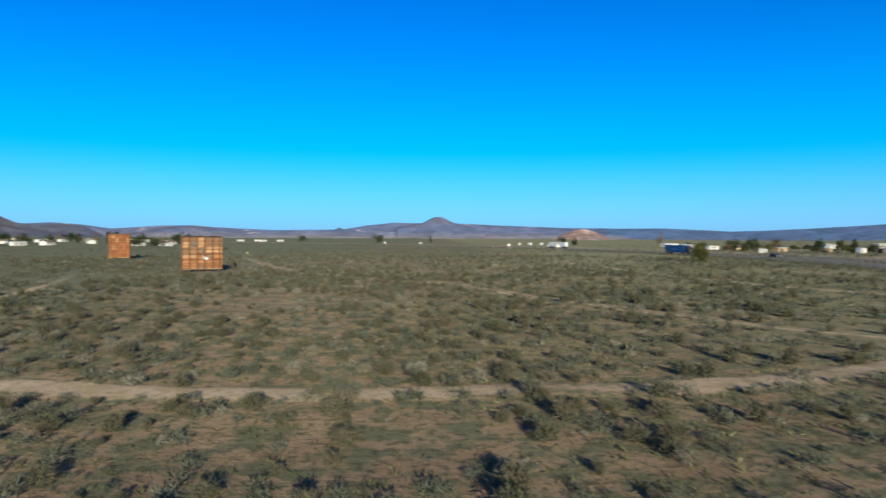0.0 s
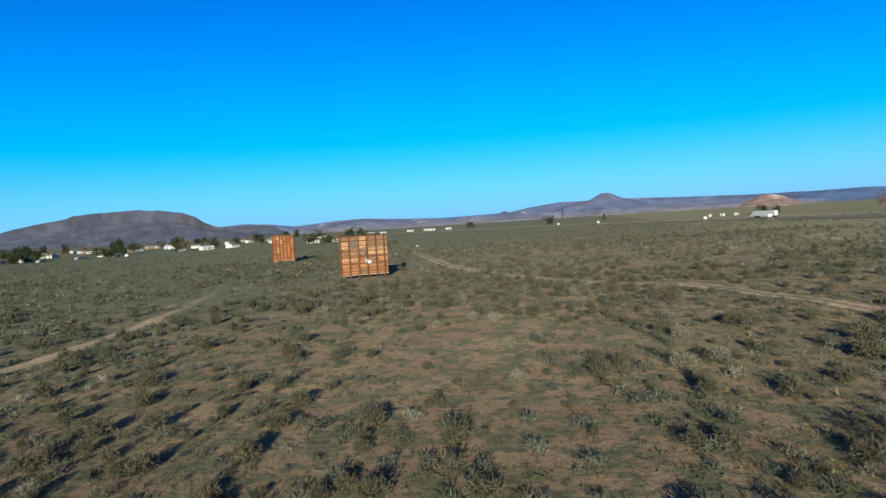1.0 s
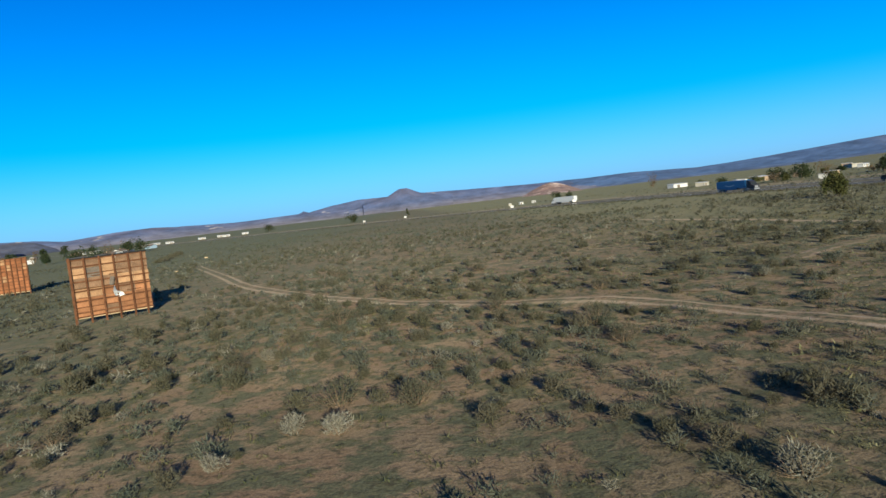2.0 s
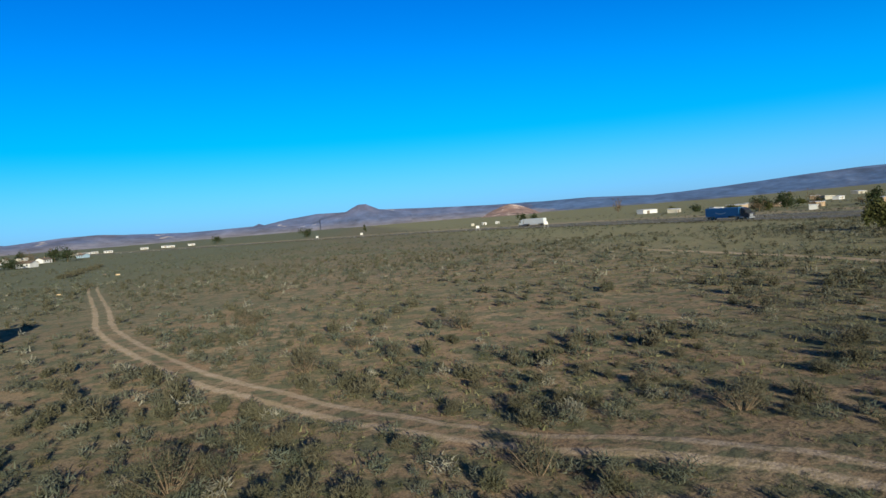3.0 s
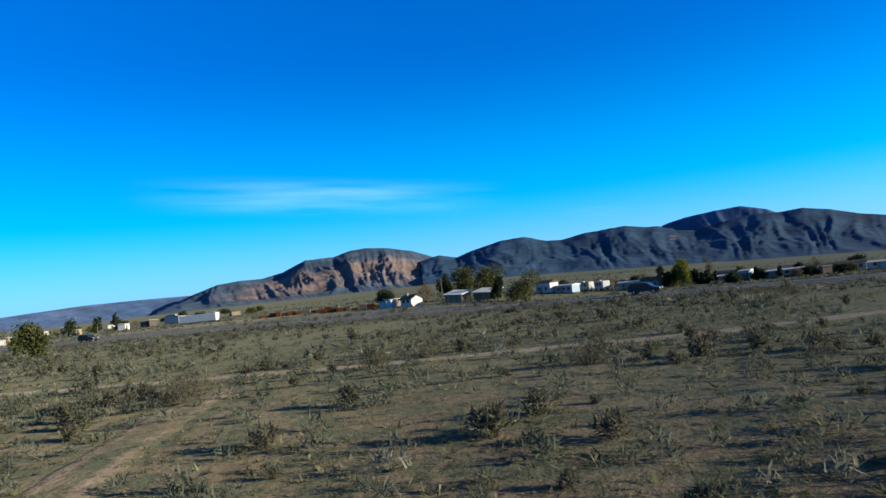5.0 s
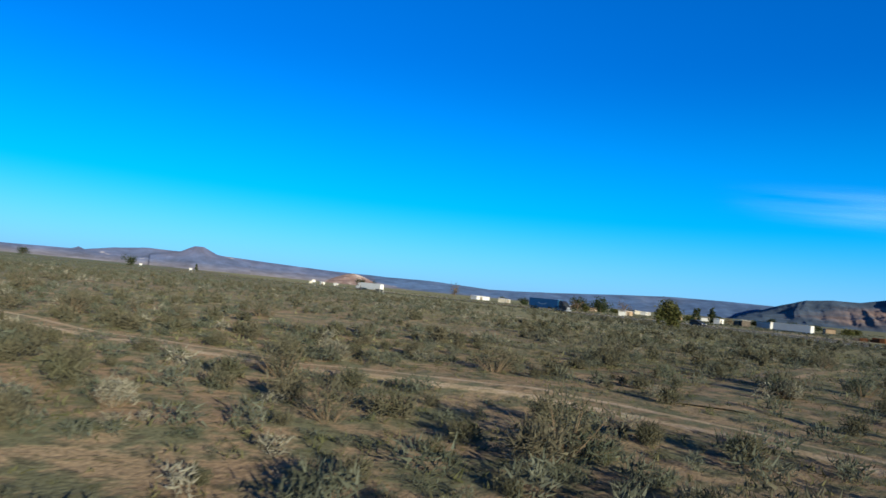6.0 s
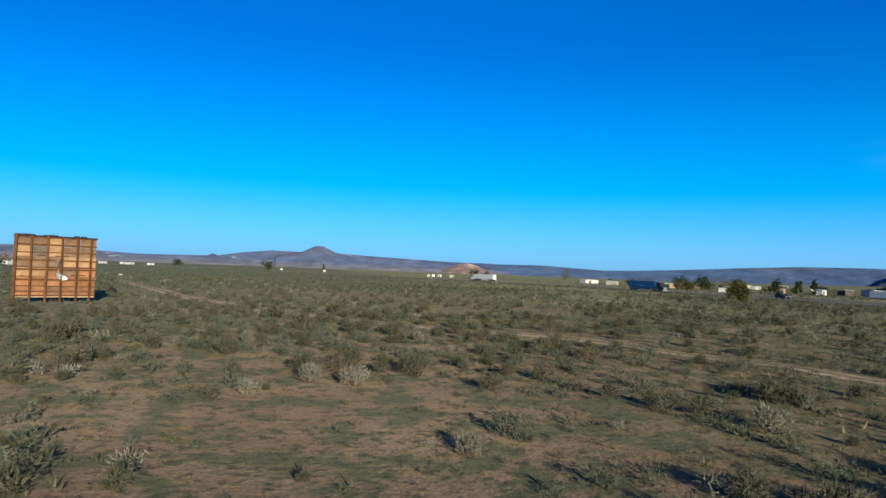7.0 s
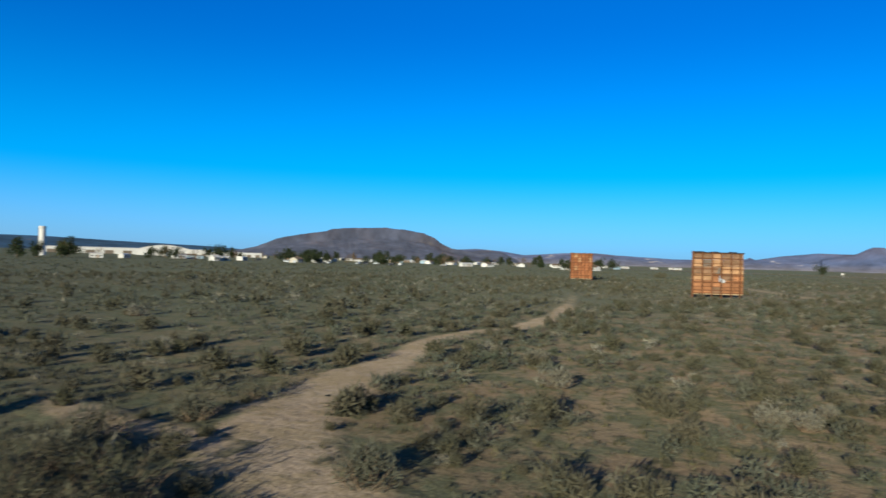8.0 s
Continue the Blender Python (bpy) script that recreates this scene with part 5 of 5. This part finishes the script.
grow("dry_grass", "thin straw-coloured dry grass tufts", "grass", STRAW, g, scatter(g, 80000, 0, 26, 0.8), near_grass, 0.6, 1.7)
low_weed = [tuft(g, 5, 0.11, 0.36, 0.07, 0.6, 1, 0.14, 0.3) for _ in range(8)]
spread = scatter(g, 190000, 10, 80, 0.6)
grow("low_weeds", "low green-grey weeds covering the open soil", "grass", WEED, g, spread[spread[:, 0] > -20], low_weed, 0.6, 1.7)
grow("fallen_straw", "flattened pale straw and twigs on the soil", "litter", STRAW, g, scatter(g, 40000, 0, 34, 0.6), fallen, 0.5, 1.5)
for n, near, far in ((52000, 160, 330), (30000, 330, 620)):
    grow("far_scrub", "distant mixed desert scrub", "scrub", SAGE, g, scatter(g, n, near, far, 0.4, 0.012), far_any, 0.5, 1.6)
# Scrub plants set in a narrow line, for a dark stripe on the plain.
row = np.array([(-97.5 - 21 * u + w, 292 + 86 * u + w) for u, w in zip(g.random(170), g.normal(0, 0.7, 170))])
grow("brush_row", "dark line of scrub plants on the open plain", "scrub", CREOSOTE, g, row, mid_creo, 0.9, 1.7)
grow("roadside_scrub", "dark weeds along the highway verge", "scrub", CREOSOTE, g,
     np.array([(q[0] + o * 1.0, q[1] + u) for q in ROADLINE for o, u in zip(g.uniform(-18, -9.5, 16), g.uniform(-4, 4, 16)) if 0 < q[1] < 640]), mid_sage, 0.7, 1.8)


# ---- single bushes that stand out ----
def bush_meshes(seed, mat, height, spread, stems, leaves, width):
    gg = np.random.default_rng(seed)
    out = []
    for name, t, m in (("stem_frame", tuft(gg, stems, height, spread, width * 0.5, 0.35), BARK), ("foliage", tuft(gg, stems // 2, height, spread, width * 0.6, 0.4, leaves, width * 1.5, 0.16)[stems // 2:], mat)):
        me = bpy.data.meshes.new(name)
        me.from_pydata(t.reshape(-1, 3).tolist(), [], [(3 * i, 3 * i + 1, 3 * i + 2) for i in range(len(t))])
        me.materials.append(m)
        out.append(me)
    return out


PALE = [(-15.7, 77.8), (-4.5, 79.5), (-30.7, 49.5), (-29.6, 49.8), (-38.9, 50.8), (-42.4, 56.6), (-60.1, 47.2), (-78, 57.3), (-8.1, 38.4), (-1.2, 38.7), (-29.2, 51.7), (-5.7, 119.3), (13.1, 113.7), (-22.8, 86.5),
        (-18.4, 88.9), (-20.4, 89.5), (-13.9, 67.7), (-5.3, 71.3), (-3.2, 72.7), (-8.3, 44.4), (-4.2, 39.1), (-21.4, 45), (-24.5, 105.7), (-12.8, 107.4)]
GREEN = [(-19.3, 116.6), (-26.2, 162.2), (1, 117.8), (-26.3, 103.5), (-18.8, 93.1), (-15.2, 91.8), (-26.5, 105.1), (-21, 116.6), (-8.4, 114.3), (51, 124), (54.8, 113.5), (45.9, 125.8), (43.2, 111.8), (36.2, 131.6), (38.9, 133.9),
         (86.4, 102.7), (86.5, 99.5), (-41.8, 30.6), (-43.2, 31.2), (-40.3, 31.4), (-39.3, 31.8), (-40.9, 32.4), (-44.8, 31.9), (-32, 93), (-24.6, 155.7), (-17.7, 133.6), (-12.1, 135.9), (-6.4, 144.1), (0.8, 57.6), (10.4, 62), (-8.2, 107), (-3.3, 104.6), (-3.4, 98.5), (-14.7, 140.4)]
LOW = [(-38.2, 37.3), (-37.7, 36.6), (-42.2, 31.4), (-41, 32.3), (-44.6, 33.6), (-45.8, 38.2), (-46.9, 41.6), (-45.9, 34.9), (-5.2, 33.6), (-4.3, 32.6), (-5.9, 32.5), (4.6, 33.2), (15.8, 117), (16.6, 122), (20.5, 116.1), (12.9, 113.9), (-15.5, 93.5)]
for kind, spots, mat, label, h in (("saltbush", PALE, SILVER, "pale silvery rounded saltbush on brown soil", 0.85), ("creosote_bush", GREEN, CREOSOTE, "open olive-green creosote bush with dark stems", 1.35),
                                   ("scrub_clump", LOW, SAGE, "low dense grey-green scrub clump on brown soil", 0.95)):
    sets = [bush_meshes(40 + k, mat, h, h * 0.85, 60, 700, 0.07) for k in range(3)]
    for k, (x, y) in enumerate(spots):
        s = 0.8 + 0.5 * ((k * 37) % 10) / 10
        b = thing(kind, pose(x, y, lie(x, y) - 0.02, 0, 0, k * 71), label, "bush", "single bushes")
        b.scale = (s, s, s)
        for name, me in zip(("stem_frame", "foliage"), sets[k % 3]):
            piece(name, me, b, Matrix())


# ---- litter ----
def litter(name, at, size, turn, mat, label, category):
    t = slab(size, (0, 0, size[2] / 2), min(size) * 0.2, turn=(random.Random(int(at[0] * 10)).uniform(-4, 4), 3, turn))
    me = mesh_of(name, t, mat)
    ob = new(name, me)
    ob.location = (at[0], at[1], lie(*at) - 0.01)
    return tagged(ob, label, category)


litter("plank", (-23.7, 64.8), (1.2, 0.22, 0.05), 20, GREYPLY, "grey weathered plank lying among scrub", "plank")
litter("plank", (-25.1, 65.9), (0.7, 0.3, 0.05), 70, GREYPLY, "weathered grey board lying flat among scrub", "plank")
litter("metal_sheet", (-68.9, 222.9), (1.2, 0.8, 0.2), 30, BARE, "white sheet of scrap metal on the ground", "scrap")
litter("scrap_heap", (-80, 285), (1.1, 0.8, 0.4), 15, BARE, "pale heap of dumped boards in the scrub", "scrap")
litter("scrap_heap", (-86, 292), (0.9, 0.7, 0.45), 50, GREYPLY, "whitish heap of dumped boards in the scrub", "scrap")
tyre = new("tyre", bpy.data.meshes.new("tyre"))
bm = bmesh.new()
for k in range(20):
    a = 2 * math.pi * k / 20
    for j in range(8):
        b_ = 2 * math.pi * j / 8
        r = 0.36 + 0.13 * math.cos(b_)
        bm.verts.new((r * math.cos(a), r * math.sin(a), 0.12 + 0.12 * math.sin(b_)))
bm.verts.ensure_lookup_table()
for k in range(20):
    for j in range(8):
        bm.faces.new([bm.verts[i] for i in (k * 8 + j, ((k + 1) % 20) * 8 + j, ((k + 1) % 20) * 8 + (j + 1) % 8, k * 8 + (j + 1) % 8)])
bm.to_mesh(tyre.data)
bm.free()
tyre.data.materials.append(RUBBER)
tyre.location = (-3.5, 183, lie(-3.5, 183))
tagged(tyre, "old black rubber tyre lying in the desert", "tyre")


# ---- a thin wisp of cloud in the east ----
def cloud(az, el, width, height, seed, label):
    m, n, l, b = material("self_lit_cloud", 1.0)
    co = n.new("ShaderNodeTexCoord").outputs["Generated"]
    mp = n.new("ShaderNodeMapping")
    mp.inputs["Scale"].default_value = (1.6, 2.4, 1)
    mp.inputs["Location"].default_value = (seed, 0, 0)
    l.new(co, mp.inputs["Vector"])
    f = noise_node(n, l, mp.outputs[0], 1.8, 5, 0.5)
    sep = n.new("ShaderNodeSeparateXYZ")
    l.new(co, sep.inputs[0])
    fade = None
    for k in ("X", "Y"):
        a = n.new("ShaderNodeMath")
        a.operation = "SUBTRACT"
        l.new(sep.outputs[k], a.inputs[0])
        a.inputs[1].default_value = 0.5
        c = n.new("ShaderNodeMath")
        c.operation = "ABSOLUTE"
        l.new(a.outputs[0], c.inputs[0])
        e = span(n, l, c.outputs[0], 0.03, 0.49, 1, 0)
        e.node.interpolation_type = "SMOOTHSTEP"
        if fade is None:
            fade = e
        else:
            q = n.new("ShaderNodeMath")
            q.operation = "MULTIPLY"
            l.new(fade, q.inputs[0])
            l.new(e, q.inputs[1])
            fade = q.outputs[0]
    d = n.new("ShaderNodeMath")
    d.operation = "MULTIPLY"
    l.new(span(n, l, f, 0.34, 0.76, 0, 0.17), d.inputs[0])
    l.new(fade, d.inputs[1])
    l.new(d.outputs[0], b.inputs["Alpha"])
    b.inputs["Base Color"].default_value = (0.75, 0.85, 0.95, 1)
    # A faint blue glow is added in place of skylight on the cloud.
    b.inputs["Emission Color"].default_value = (0.35, 0.75, 1.0, 1)
    b.inputs["Emission Strength"].default_value = 0.35
    r = 4700
    a = radians(az)
    mid = Vector((r * math.sin(a), r * math.cos(a), r * math.tan(radians(el))))
    right, up = Vector((math.cos(a), -math.sin(a), 0)), Vector((0, 0, 1))
    nx, ny = 24, 6
    me = bpy.data.meshes.new("cloud")
    flat = [(width * (i / nx - 0.5), height * (j / ny - 0.5), 0) for j in range(ny + 1) for i in range(nx + 1)]
    me.from_pydata(flat, [], [(j * (nx + 1) + i, j * (nx + 1) + i + 1, (j + 1) * (nx + 1) + i + 1, (j + 1) * (nx + 1) + i) for j in range(ny) for i in range(nx)])
    me.materials.append(m)
    ob = new("backdrop_cloud", me)
    ob.matrix_world = Matrix.Translation(mid) @ Matrix((right, up, right.cross(up))).transposed().to_4x4() @ Matrix.Rotation(radians(-5), 4, "Z")
    ob.visible_shadow = False
    return tagged(ob, label, "cloud", kind="structure")


cloud(56.5, 8.1, 2900, 330, 3.0, "thin white wisp of high cloud")
cloud(78.5, 4.6, 560, 110, 9.0, "small thin wisp of high cloud")
